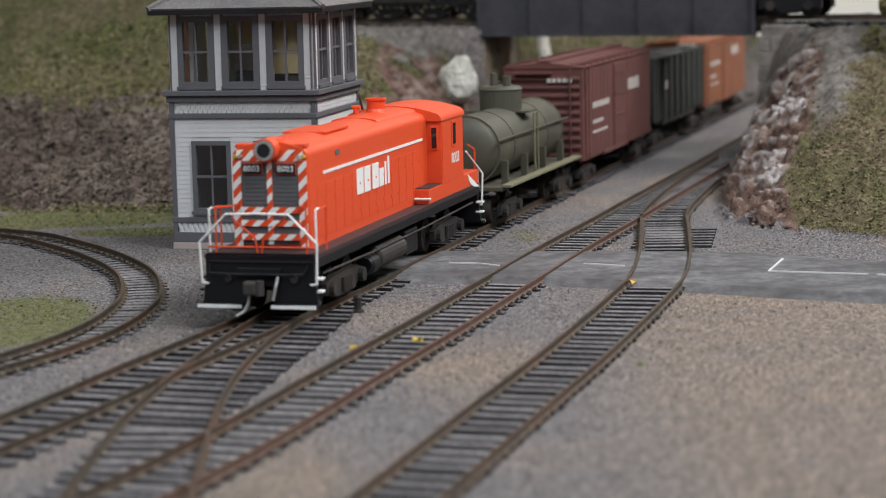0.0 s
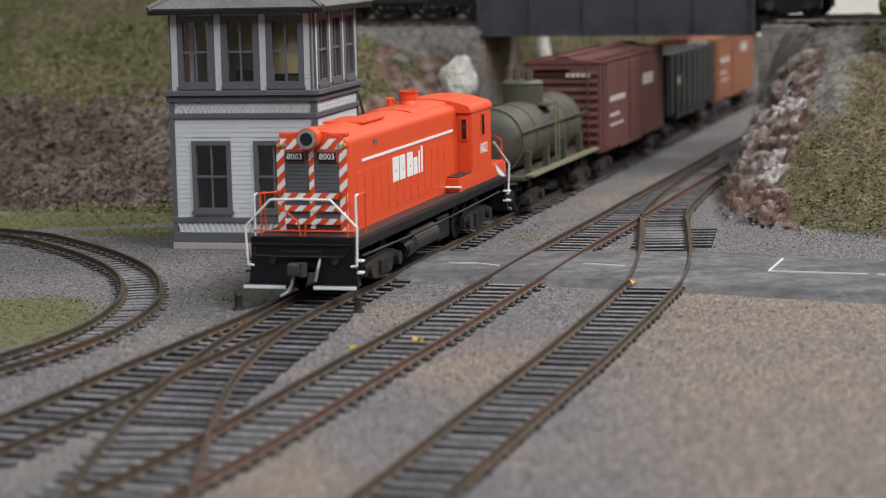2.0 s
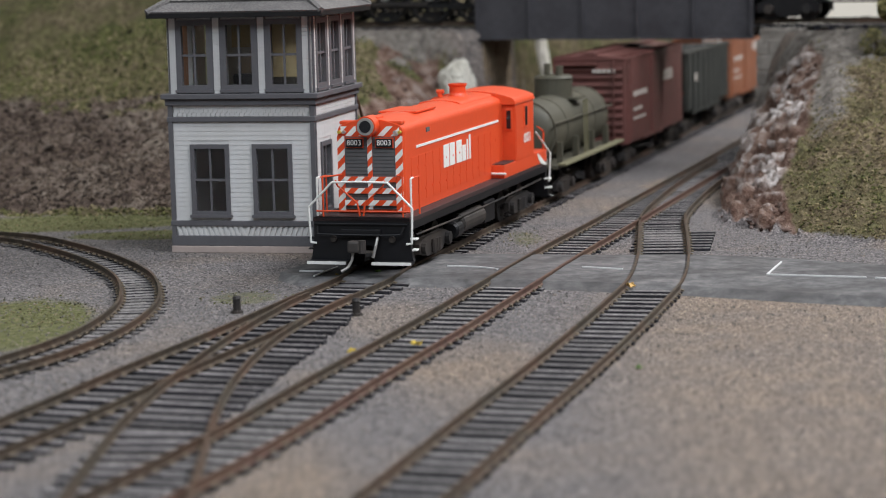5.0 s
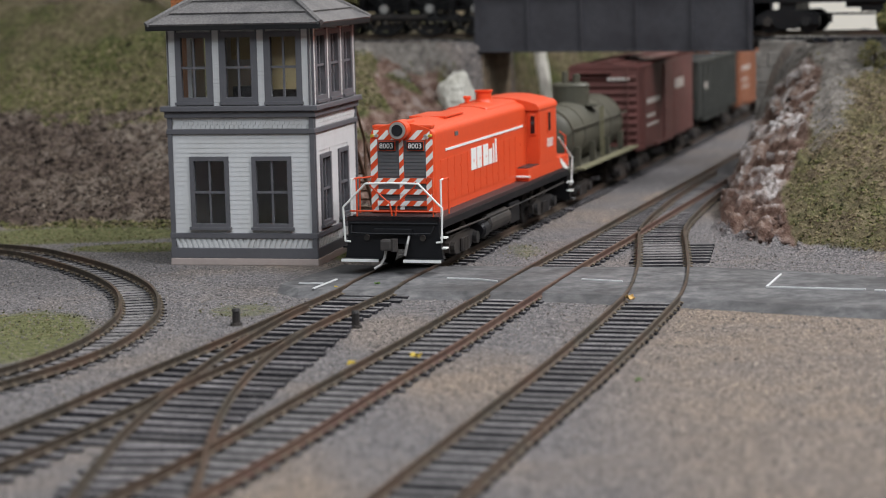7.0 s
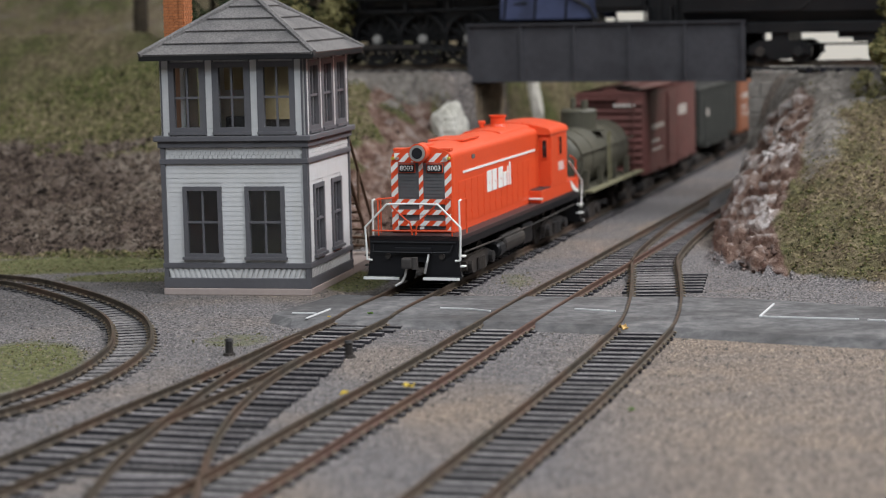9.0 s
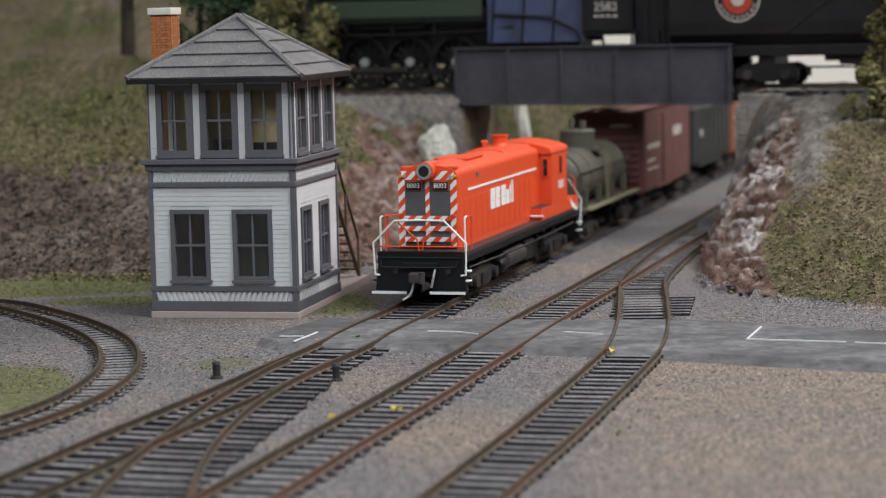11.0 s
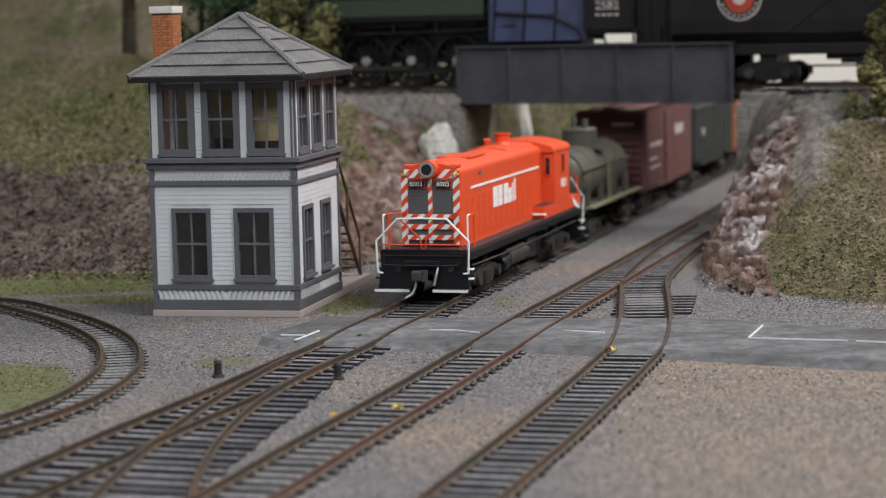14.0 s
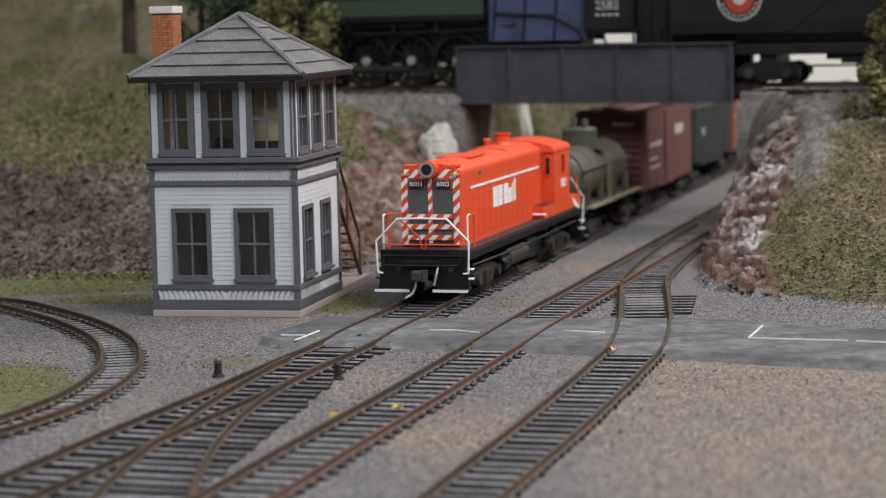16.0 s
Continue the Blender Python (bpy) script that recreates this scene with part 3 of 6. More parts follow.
def roadway():
    front = [(-57, 684), (-51, 674), (-30, 667.5), (0, 661), (28, 653), (48, 645), (66, 638), (92, 623), (125, 605.5), (180, 577), (300, 516)]
    back = [(-52, 698), (-40, 726), (-20, 720), (8, 715), (32, 711), (51, 708), (74, 704), (99, 692), (137, 668), (190, 640), (300, 583)]
    bm = bmesh.new()
    rows = []
    for (ax, ay), (bx, by) in zip(front, back):
        d = Vector((bx - ax, by - ay)).normalized()
        row = []
        for (x, y), h in (((ax - d.x * 7, ay - d.y * 7), -.5), ((ax, ay), 2.0), ((ax * .5 + bx * .5, ay * .5 + by * .5), 2.25), ((bx, by), 2.0), ((bx + d.x * 7, by + d.y * 7), -.5)):
            row.append(bm.verts.new((x + rng.uniform(-1.2, 1.2), y + rng.uniform(-1.5, 1.5), h)))
        rows.append(row)
    for r, s in zip(rows, rows[1:]):
        for i in range(4):
            bm.faces.new((r[i], r[i + 1], s[i + 1], s[i]))
    bm.faces.new(rows[0])
    bm.faces.new(rows[-1])
    bmesh.ops.recalc_face_normals(bm, faces=bm.faces)
    tagged(link("road", bm, M_ROAD), "weathered grey roadway crossing the tracks", "road", kind="structure")
    for pts in ([(100, 679.8), (92, 654.4), (120.1, 644.4)], [(122.5, 643), (150, 631)], [(37.4, 678.6), (49.6, 671.8)], [(-5, 687), (4, 684), (10.8, 677.9)], [(-46.5, 671), (-40.2, 690)], [(-51.8, 682.8), (-44.1, 681.5)]):
        for (ax, ay), (bx, by) in zip(pts, pts[1:]):
            d = Vector((bx - ax, by - ay)).normalized()
            n = Vector((-d.y, d.x)) * .28
            bm = bmesh.new()
            lo_ = [bm.verts.new((x, y, 2.2)) for x, y in ((ax + n.x, ay + n.y), (ax - n.x, ay - n.y), (bx - n.x, by - n.y), (bx + n.x, by + n.y))]
            hi_ = [bm.verts.new((q.co.x, q.co.y, 2.6)) for q in lo_]
            bm.faces.new(hi_)
            for i in range(4):
                bm.faces.new((lo_[i], lo_[(i + 1) % 4], hi_[(i + 1) % 4], hi_[i]))
            bmesh.ops.recalc_face_normals(bm, faces=bm.faces)
            tagged(link("road_line", bm, M_LINE), "thin white painted road line", "road marking", kind="structure")


roadway()


# ---- signal tower ----
TW, TD = 51.4, 55.0


def face_frame(side):
    """Maps (along, out, up) of a wall to the tower's own space."""
    return {"front": lambda a, o, z: (a, -o, z), "right": lambda a, o, z: (TW + o, a, z),
            "left": lambda a, o, z: (-o, TD - a, z), "back": lambda a, o, z: (TW - a, TD + o, z)}[side]


def fbox(bm, F, a0, a1, o0, o1, z0, z1):
    c = [F(a, o, z) for a in (a0, a1) for o in (o0, o1) for z in (z0, z1)]
    lo = [min(p[i] for p in c) for i in range(3)]
    hi = [max(p[i] for p in c) for i in range(3)]
    return box(bm, lo[0], hi[0], lo[1], hi[1], lo[2], hi[2])


def wall_with_holes(F, width, z0, z1, holes, thick=1.6):
    """Wall cells round the openings (a0, a1, z0, z1)."""
    xs = sorted({0, width, *[h[0] for h in holes], *[h[1] for h in holes]})
    zs = sorted({z0, z1, *[h[2] for h in holes], *[h[3] for h in holes]})
    bm = bmesh.new()
    for xa, xb in zip(xs, xs[1:]):
        for za, zb in zip(zs, zs[1:]):
            mx, mz = (xa + xb) / 2, (za + zb) / 2
            if not any(h[0] < mx < h[1] and h[2] < mz < h[3] for h in holes):
                fbox(bm, F, xa, xb, -thick, 0, za, zb)
    bmesh.ops.remove_doubles(bm, verts=bm.verts, dist=0.001)
    return bm


def plank(F, a0, a1, z0, z1, parent, name="plank", t0=.2, t1=.1):
    bm = bmesh.new()
    vs = [bm.verts.new(F(*p)) for p in ((a0, 0, z0), (a1, 0, z0), (a1, t0, z0), (a0, t0, z0), (a0, 0, z1), (a1, 0, z1), (a1, t1, z1), (a0, t1, z1))]
    for f in ((0, 1, 2, 3), (4, 5, 6, 7), (0, 1, 5, 4), (1, 2, 6, 5), (2, 3, 7, 6), (3, 0, 4, 7)):
        bm.faces.new([vs[i] for i in f])
    bmesh.ops.recalc_face_normals(bm, faces=bm.faces)
    return part(name, bm, M_SIDING, parent)


def sash_window(F, a0, a1, z0, z1, tower, frame=1.5):
    w = part("window", bmesh_frame(F, a0, a1, z0, z1, frame), M_TRIM, tower, "grey four-pane sash window")
    ia0, ia1, iz0, iz1 = a0 + frame, a1 - frame, z0 + frame, z1 - frame
    bm = bmesh.new()
    fbox(bm, F, a0 - .5, a1 + .5, 0, 1.5, z0 - .6, z0 + .35)
    part("sill", bm, M_TRIM, w)
    bm = bmesh.new()
    am, zm = (ia0 + ia1) / 2, (iz0 + iz1) / 2
    fbox(bm, F, am - .35, am + .35, -.5, .25, iz0, iz1)
    part("mullion", bm, M_TRIM, w)
    bm = bmesh.new()
    fbox(bm, F, ia0, ia1, -.5, .35, zm - .4, zm + .4)
    part("meeting_rail", bm, M_TRIM, w)
    for pa, pb in ((ia0, am - .35), (am + .35, ia1)):
        for za, zb in ((iz0, zm - .4), (zm + .4, iz1)):
            bm = bmesh.new()
            fbox(bm, F, pa, pb, -.45, -.25, za, zb)
            p = part("pane", bm, M_GLASS, w)
            p.visible_shadow = False


def bmesh_frame(F, a0, a1, z0, z1, f):
    bm = bmesh.new()
    for d in ((a0, a0 + f, z0, z1), (a1 - f, a1, z0, z1), (a0 + f, a1 - f, z1 - f, z1), (a0 + f, a1 - f, z0, z0 + f)):
        fbox(bm, F, d[0], d[1], -1.2, .75, d[2], d[3])
    return bm


def cut(a0, a1, holes):
    segs = [(a0, a1)]
    for h0, h1 in holes:
        segs = [s for x, y in segs for s in ((x, min(y, h0)), (max(x, h1), y)) if s[1] - s[0] > 0.3]
    return segs


def signal_tower():
    t = thing("signal_tower", pose(-.1000, .7510, 0, 0, 0, math.degrees(-.2158)), "two-storey white and grey wooden signal tower with a hipped slate roof", "signal tower")
    lower = {"front": [(7.0, 21.0), (29.3, 43.5)], "right": [(7.0, 20.0), (30.0, 43.0)], "left": [], "back": []}
    upper = {"front": [(3.4, 16.2), (19.4, 32.2), (35.4, 48.2)], "right": [(3.4, 17.0), (20.7, 34.3), (38.0, 51.6)], "left": [(6, 20), (34, 48)], "back": []}
    for side in ("front", "right", "left", "back"):
        F = face_frame(side)
        w = TW if side in ("front", "back") else TD
        ho = [(a, b, 12.9, 37.6) for a, b in lower[side]] + [(a, b, 56.0, 80.2) for a, b in upper[side]]
        part("wall", wall_with_holes(F, w, 0.5, 82, ho), M_SIDING, t)
        bands = [("foundation", 0, 2.4, .9, M_FOUNDATION), ("base_board", 2.4, 6.0, .8, M_TRIM), ("skirting", 9.3, 11.2, .9, M_TRIM), ("string_course", 45.3, 47.1, .9, M_TRIM),
                 ("belt_cornice", 51.0, 53.2, 1.3, M_TRIM), ("belt_cap", 53.2, 55.0, 2.4, M_TRIM)]
        for name, z0, z1, o, mat in bands:
            bm = bmesh.new()
            fbox(bm, F, -o if side in ("front", "back") else 0.0, w + o if side in ("front", "back") else w, 0, o, z0, z1)
            bmesh.ops.bevel(bm, geom=list(bm.edges), offset=.18, segments=1, affect="EDGES")
            part(name, bm, mat, t)
        for a0, a1 in ((-.5, 1.1), (w - 1.1, w + .5)) if side in ("front", "back") else ((0.0, 1.1), (w - 1.1, w)):
            bm = bmesh.new()
            fbox(bm, F, a0, a1, 0, .75, 2.4, 51)
            part("corner_board", bm, M_TRIM, t)
        if side == "back" or side == "left":
            continue
        # clapboards
        z = 11.2
        while z < 45.0:
            z1 = min(z + 1.63, 45.3)
            hs = [(a - .02, b + .02) for a, b, za, zb in ho if za < z1 and zb > z]
            for s in cut(1.1, w - 1.1, hs):
                plank(F, s[0], s[1], z, z1, t)
            z += 1.63
        # diagonal slats low on the wall
        n = int((w - 2.4) / 1.9)
        for i in range(n):
            a = 1.3 + i * (w - 3.6) / n
            lean = 1.2 if i < n / 2 else -1.2
            bm = bmesh.new()
            vs = [bm.verts.new(F(*p)) for p in ((a + .6 + lean / 2 - .6, .02, 6.0), (a + 2.0 + lean / 2 - .6, .02, 6.0), (a + 2.0 - lean / 2 - .6, .02, 9.3), (a + .6 - lean / 2 - .6, .02, 9.3),
                                                (a + .6 + lean / 2 - .4, .55, 6.0), (a + 1.8 + lean / 2 - .6, .5, 6.0), (a + 1.8 - lean / 2 - .6, .5, 9.3), (a + .6 - lean / 2 - .4, .55, 9.3))]
            for f in ((0, 1, 2, 3), (4, 5, 6, 7), (0, 1, 5, 4), (1, 2, 6, 5), (2, 3, 7, 6), (3, 0, 4, 7)):
                bm.faces.new([vs[k] for k in f])
            bmesh.ops.recalc_face_normals(bm, faces=bm.faces)
            part("slat", bm, M_SIDING, t)
        # fish-scale shingles: the band under the belt and the strips between upper windows
        bm = bmesh.new()
        for r in range(3):
            zz = 47.1 + r * 1.3
            k = int((w - 2.4) / 1.7)
            for i in range(k):
                a = 1.25 + (i + .5 * (r % 2)) * (w - 3.2) / k
                fbox(bm, F, a + .05, a + 1.55, 0, .36 - .06 * r, zz + .25, zz + 1.3)
                fbox(bm, F, a + .4, a + 1.2, 0, .36 - .06 * r, zz, zz + .25)
        tagged(part("scalloped_shingles", bm, M_SIDING, t), kind="stuff")
        ends = [0.8] + [v for ab in upper[side] for v in ab] + [w - 0.8]
        for a0, a1 in zip(ends[::2], ends[1::2]):
            bm = bmesh.new()
            zz = 55.0
            mid, half = (a0 + a1) / 2, min(1.15, (a1 - a0) / 2 - .15)
            while zz < 80.5:
                fbox(bm, F, mid - half, mid + half, 0, .6, zz, zz + 1.15)
                zz += 1.3
            tagged(part("shingle_strip", bm, M_SIDING, t), kind="stuff")
            for s in (-1, 1):
                bm = bmesh.new()
                c = mid + s * (half + .28)
                fbox(bm, F, c - .25, c + .25, 0, .8, 55, 81)
                part("post", bm, M_TRIM, t)
        for a, b in lower[side]:
            sash_window(F, a, b, 12.9, 37.6, t)
        for a, b in upper[side]:
            sash_window(F, a, b, 56.0, 80.2, t, frame=1.9)
    bm = boxes((1.6, TW - 1.6, 1.6, TD - 1.6, 51, 52))
    part("upper_floor", bm, M_INTERIOR, t)
    part("lower_floor", boxes((1.6, TW - 1.6, 1.6, TD - 1.6, .6, 1.6)), M_SIDEFRAME, t)
    part("inner_partition", boxes((33, TW - 2.0, 9, 10, 60, 80)), M_INTERIOR, t, "tan inner partition")
    part("inner_wall", boxes((18, 33, 16, 17, 70, 80)), M_INTERIOR, t, "tan inner wall")
    part("lever_frame", boxes((20, 44, 10, 14, 52, 61), bevel=.4), M_SIDEFRAME, t)
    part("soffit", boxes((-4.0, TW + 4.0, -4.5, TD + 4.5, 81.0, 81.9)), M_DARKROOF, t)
    # roof: courses of slate, hip caps, dark eaves
    e, g, z0, zr = 5.0, 5.4, 82.2, 102.6
    cx, cy = TW / 2, TD / 2
    corner = [Vector((-e, -g, z0)), Vector((TW + e, -g, z0)), Vector((TW + e, TD + g, z0)), Vector((-e, TD + g, z0))]
    r1, r2 = Vector((cx, cy - 2.5, zr)), Vector((cx, cy + 2.5, zr))
    tops = [(r1, r1), (r1, r2), (r2, r2), (r2, r1)]
    for k in range(4):
        a, b = corner[k], corner[(k + 1) % 4]
        ta, tb = tops[k]
        nrm = (b - a).cross(ta - a).normalized()
        n = 5
        for i in range(n):
            f0, f1 = i / n - (.0 if i == 0 else .02), (i + 1) / n
            quad = [a.lerp(ta, f0), b.lerp(tb, f0), b.lerp(tb, f1), a.lerp(ta, f1)]
            bm = bmesh.new()
            lift0, lift1 = nrm * 1.15, nrm * .35
            lo_ = [bm.verts.new(q) for q in quad]
            hi_ = [bm.verts.new(q + (lift0 if j < 2 else lift1)) for j, q in enumerate(quad)]
            bm.faces.new(hi_)
            bm.faces.new(lo_)
            for j in range(4):
                bm.faces.new((lo_[j], lo_[(j + 1) % 4], hi_[(j + 1) % 4], hi_[j]))
            bmesh.ops.remove_doubles(bm, verts=bm.verts, dist=.001)
            bmesh.ops.recalc_face_normals(bm, faces=bm.faces)
            part("slate_course", bm, M_ROOF, t)
        bm = bmesh.new()
        rod(bm, a + nrm * .6 + Vector((0, 0, .3)), ta + Vector((0, 0, .9)), 1.15, 6)
        part("hip_cap", bm, M_ROOF, t)
    part("fascia", boxes((-e - .3, TW + e + .3, -g - .3, -g + .5, 81.0, 83.3), (-e - .3, TW + e + .3, TD + g - .5, TD + g + .3, 81.0, 83.3),
                         (-e - .3, -e + .5, -g + .5, TD + g - .5, 81.0, 83.3), (TW + e - .5, TW + e + .3, -g + .5, TD + g - .5, 81.0, 83.3), bevel=.25), M_STEAM, t)
    # outside chimney of brick against the left wall
    ch = part("chimney", boxes((-8.1, -1.1, 29.3, 38.9, 0, 104.5)), M_MORTAR, t, "orange brick chimney with a pale stone cap")
    bmk = boxes((-.92, .92, -.35, .35, -.44, .44), bevel=.07)
    bmesh.ops.scale(bmk, vec=(MM,) * 3, verts=bmk.verts)
    brick_me = bpy.data.meshes.new("brick")
    bmk.to_mesh(brick_me)
    bmk.free()
    brick_me.materials.append(M_BRICK)
    r = 0
    z = 82.0
    while z < 103.8:
        sh = .6 if r % 2 else -.6
        for i in range(4):
            for (px, py, rz) in ((-7.4 + i * 1.98 + sh * .5, 29.15, 0), (-.95, 30.4 + i * 2.4 + sh * .6, 90)):
                b = new("brick", brick_me)
                b.parent = ch
                b.matrix_basis = pose(min(-1.95, max(-7.25, px)) * MM if rz == 0 else px * MM, py * MM, z * MM, 0, 0, rz)
        z += 1.02
        r += 1
    part("chimney_cap", boxes((-9.0, -.2, 28.4, 39.8, 104.5, 107.0), bevel=.3), M_CONCRETE, ch)
    # wooden landing and outside stair behind the tower
    part("landing", boxes((TW - 16, TW + .8, TD + .9, 98, 0, 3.4), bevel=.3), M_FOUNDATION, t, "grey-tan wooden landing")
    stair = part("stair", rods([(TW - 2.0, 93, 3.8), (TW - 2.0, 58, 40)], .8), M_BROWN, t, "weathered brown outside stair")
    part("stringer", rods([(TW - 12, 93, 3.8), (TW - 12, 58, 40)], .8), M_BROWN, stair)
    for i in range(10):
        part("tread", boxes((TW - 12, TW - 2.0, 90 - i * 3.4, 93 - i * 3.4, 6 + i * 3.6, 6.8 + i * 3.6)), M_BROWN, stair)
    for x in (TW - 2.0, TW - 12):
        for y, za, zb in ((93, 3.4, 18), (76, 21, 37), (59, 39, 55)):
            part("baluster", rods([(x, y, za), (x, y, zb)], .6), M_BROWN, stair)
        part("handrail", rods([(x, 93, 18), (x, 59, 55)], .6), M_BROWN, stair)


signal_tower()


# ---- the train: a locomotive and four cars on the main track ----
RAIL_TOP = 3.0
# seconds, and how far (mm) the train stands before its last place
RUN = [(0, 176.5), (.5, 168.3), (1, 159.8), (1.5, 151.2), (2, 142.6), (2.5, 133.8), (3, 124.8), (3.5, 115.3), (4, 106.0), (4.5, 97.0), (5, 88.2), (5.5, 79.6), (6, 71.0), (6.5, 62.6),
       (7, 54.8), (7.5, 47.4), (8, 39.4), (8.5, 31.5), (9, 24.6), (9.5, 17.6), (10, 11.2), (10.5, 5.6), (11, 1.6), (11.5, 0), (12, 0), (13, 0), (14, 0), (16, 0)]


def run(t):
    return piecewise(t, RUN)


def moulded(sec, y0, y1, front_round=0.0):
    """A body whose cross-section (x, z) runs from y0 to y1, with a softened front edge."""
    bm = bmesh.new()
    cx = sum(p[0] for p in sec) / len(sec)
    cz = sum(p[1] for p in sec) / len(sec)
    rings = []
    steps = [(y0, .965), (y0 + .35, .985), (y0 + 1.0, 1.0), (y1, 1.0)] if front_round else [(y0, 1.0), (y1, 1.0)]
    for y, k in steps:
        rings.append([bm.verts.new((cx + (x - cx) * k, y, cz + (z - cz) * k)) for x, z in sec])
    n = len(sec)
    for a, b in zip(rings, rings[1:]):
        for i in range(n):
            bm.faces.new((a[i], a[(i + 1) % n], b[(i + 1) % n], b[i]))
    bm.faces.new(rings[0])
    bm.faces.new(rings[-1])
    bmesh.ops.recalc_face_normals(bm, faces=bm.faces)
    return bm


def arch(w, z0, zs, zt, r, n=6):
    """Section: upright sides to zs, rounded shoulder of radius r, gently domed top to zt."""
    right = [(w, z0), (w, zs)]
    for i in range(1, n + 1):
        a = math.pi / 2 * i / n * .9
        right.append((w - r + r * math.cos(a), zs + r * math.sin(a)))
    xe, ze = right[-1]
    for i in range(1, 6):
        x = xe * (1 - i / 5)
        right.append((x, ze + (zt - ze) * (1 - (x / xe) ** 2)))
    left = [(-x, z) for x, z in reversed(right[:-1])]
    return right + left


WHEEL = {}


def wheelset_mesh(r):
    if r not in WHEEL:
        bm = bmesh.new()
        rod(bm, (-11, 0, 0), (11, 0, 0), 1.0, 8)
        for s in (-1, 1):
            rod(bm, (s * 7.4, 0, 0), (s * 9.8, 0, 0), r, 20)
            rod(bm, (s * 7.2, 0, 0), (s * 7.6, 0, 0), r + .7, 20)
            for k in range(4):
                a = k * math.pi / 2
                rod(bm, (s * 9.8, math.cos(a) * r * .55, math.sin(a) * r * .55), (s * 10.0, math.cos(a) * r * .55, math.sin(a) * r * .55), .7, 8)
        bmesh.ops.scale(bm, vec=(MM,) * 3, verts=bm.verts)
        me = bpy.data.meshes.new("wheelset")
        bm.to_mesh(me)
        bm.free()
        me.materials.append(M_SIDEFRAME)
        WHEEL[r] = me
    return WHEEL[r]


WHEELS = []  # rolling wheelsets: object, place in its thing, radius


def bogie(car, y, wheelbase=20.0, r=4.8, label=""):
    """Truck with two side frames, a bolster and two rolling wheelsets."""
    b = part("truck", boxes((-9, 9, y - 2.5, y + 2.5, r, r + 4.0), bevel=.5), M_SIDEFRAME, car, label)
    for s in (-1, 1):
        h = wheelbase / 2
        prof = [(y - h - 3.4, r - 1.6), (y - h + 2.6, r - 1.6), (y - h + 5, r - 3.2), (y + h - 5, r - 3.2), (y + h - 2.6, r - 1.6), (y + h + 3.4, r - 1.6), (y + h + 3.4, r + 1.6), (y + h - 3, r + 3.2), (y - h + 3, r + 3.2), (y - h - 3.4, r + 1.6)]
        bm = prism(bmesh.new(), prof, "x", s * 12.8 - .9, s * 12.8 + .9)
        for q in (y - h, y + h):
            rod(bm, (s * 13.5, q, r), (s * 15.2, q, r), 2.1, 10)
        for q in (-3, -1, 1, 3):
            rod(bm, (s * 14.1, y + q, r - 2.6), (s * 14.1, y + q, r + 1.6), .8, 8)
        part("side_frame", bm, M_SIDEFRAME, b)
    for q in (y - wheelbase / 2, y + wheelbase / 2):
        w = new("wheelset", wheelset_mesh(r))
        w.parent = car
        w.matrix_basis = pose(0, q * MM, r * MM)
        WHEELS.append((w, q, r))
    return b


def coupler(car, y, s):
    """Knuckle coupler with its glad-hand wire; s = -1 at the nose end."""
    c = part("coupler", boxes((-1.3, 1.3, min(y, y + s * 7), max(y, y + s * 7), 8.2, 10.6), bevel=.3), M_SIDEFRAME, car)
    bm = boxes((-2.2, 1.6, min(y + s * 4.5, y + s * 8), max(y + s * 4.5, y + s * 8), 7.6, 11.2), bevel=.6)
    rod(bm, (2.2, y + s * 6.5, 7.4), (2.2, y + s * 6.5, 11.4), 1.2, 10)
    part("knuckle", bm, M_KNUCKLE, c)
    part("uncoupling_hose", rods([(-.8, y + s * 6, 8), (-1.2, y + s * 6.4, 5.2), (-2.2, y + s * 7.2, 3.1), (-4.2, y + s * 8.0, 1.9)], .45), M_STEEL, c, "curved steel uncoupling wire")


def chevrons(x0, x1, z0, z1, y, parent, along="x", width=2.3, name="hazard_stripe", lean=1.0):
    """Slanting white stripes on a red strip, each clipped to the strip."""
    bm = bmesh.new()
    if along == "x":
        h = z1 - z0
        p = x0 - h
        while p < x1:
            quad = [(p, z0), (p + width, z0), (p + width + lean * h, z1), (p + lean * h, z1)] if lean > 0 else [(p + h, z0), (p + h + width, z0), (p + width, z1), (p, z1)]
            clip_quad(bm, quad, x0, x1, z0, z1, y)
            p += width * 2.1
    else:
        w = x1 - x0
        p = z0 - w
        while p < z1:
            quad = [(x0, p), (x1, p + lean * w), (x1, p + lean * w + width), (x0, p + width)]
            clip_quad(bm, quad, x0, x1, z0, z1, y)
            p += width * 2.1
    return part(name, bm, M_WHITE, parent, "white slanting hazard stripes")


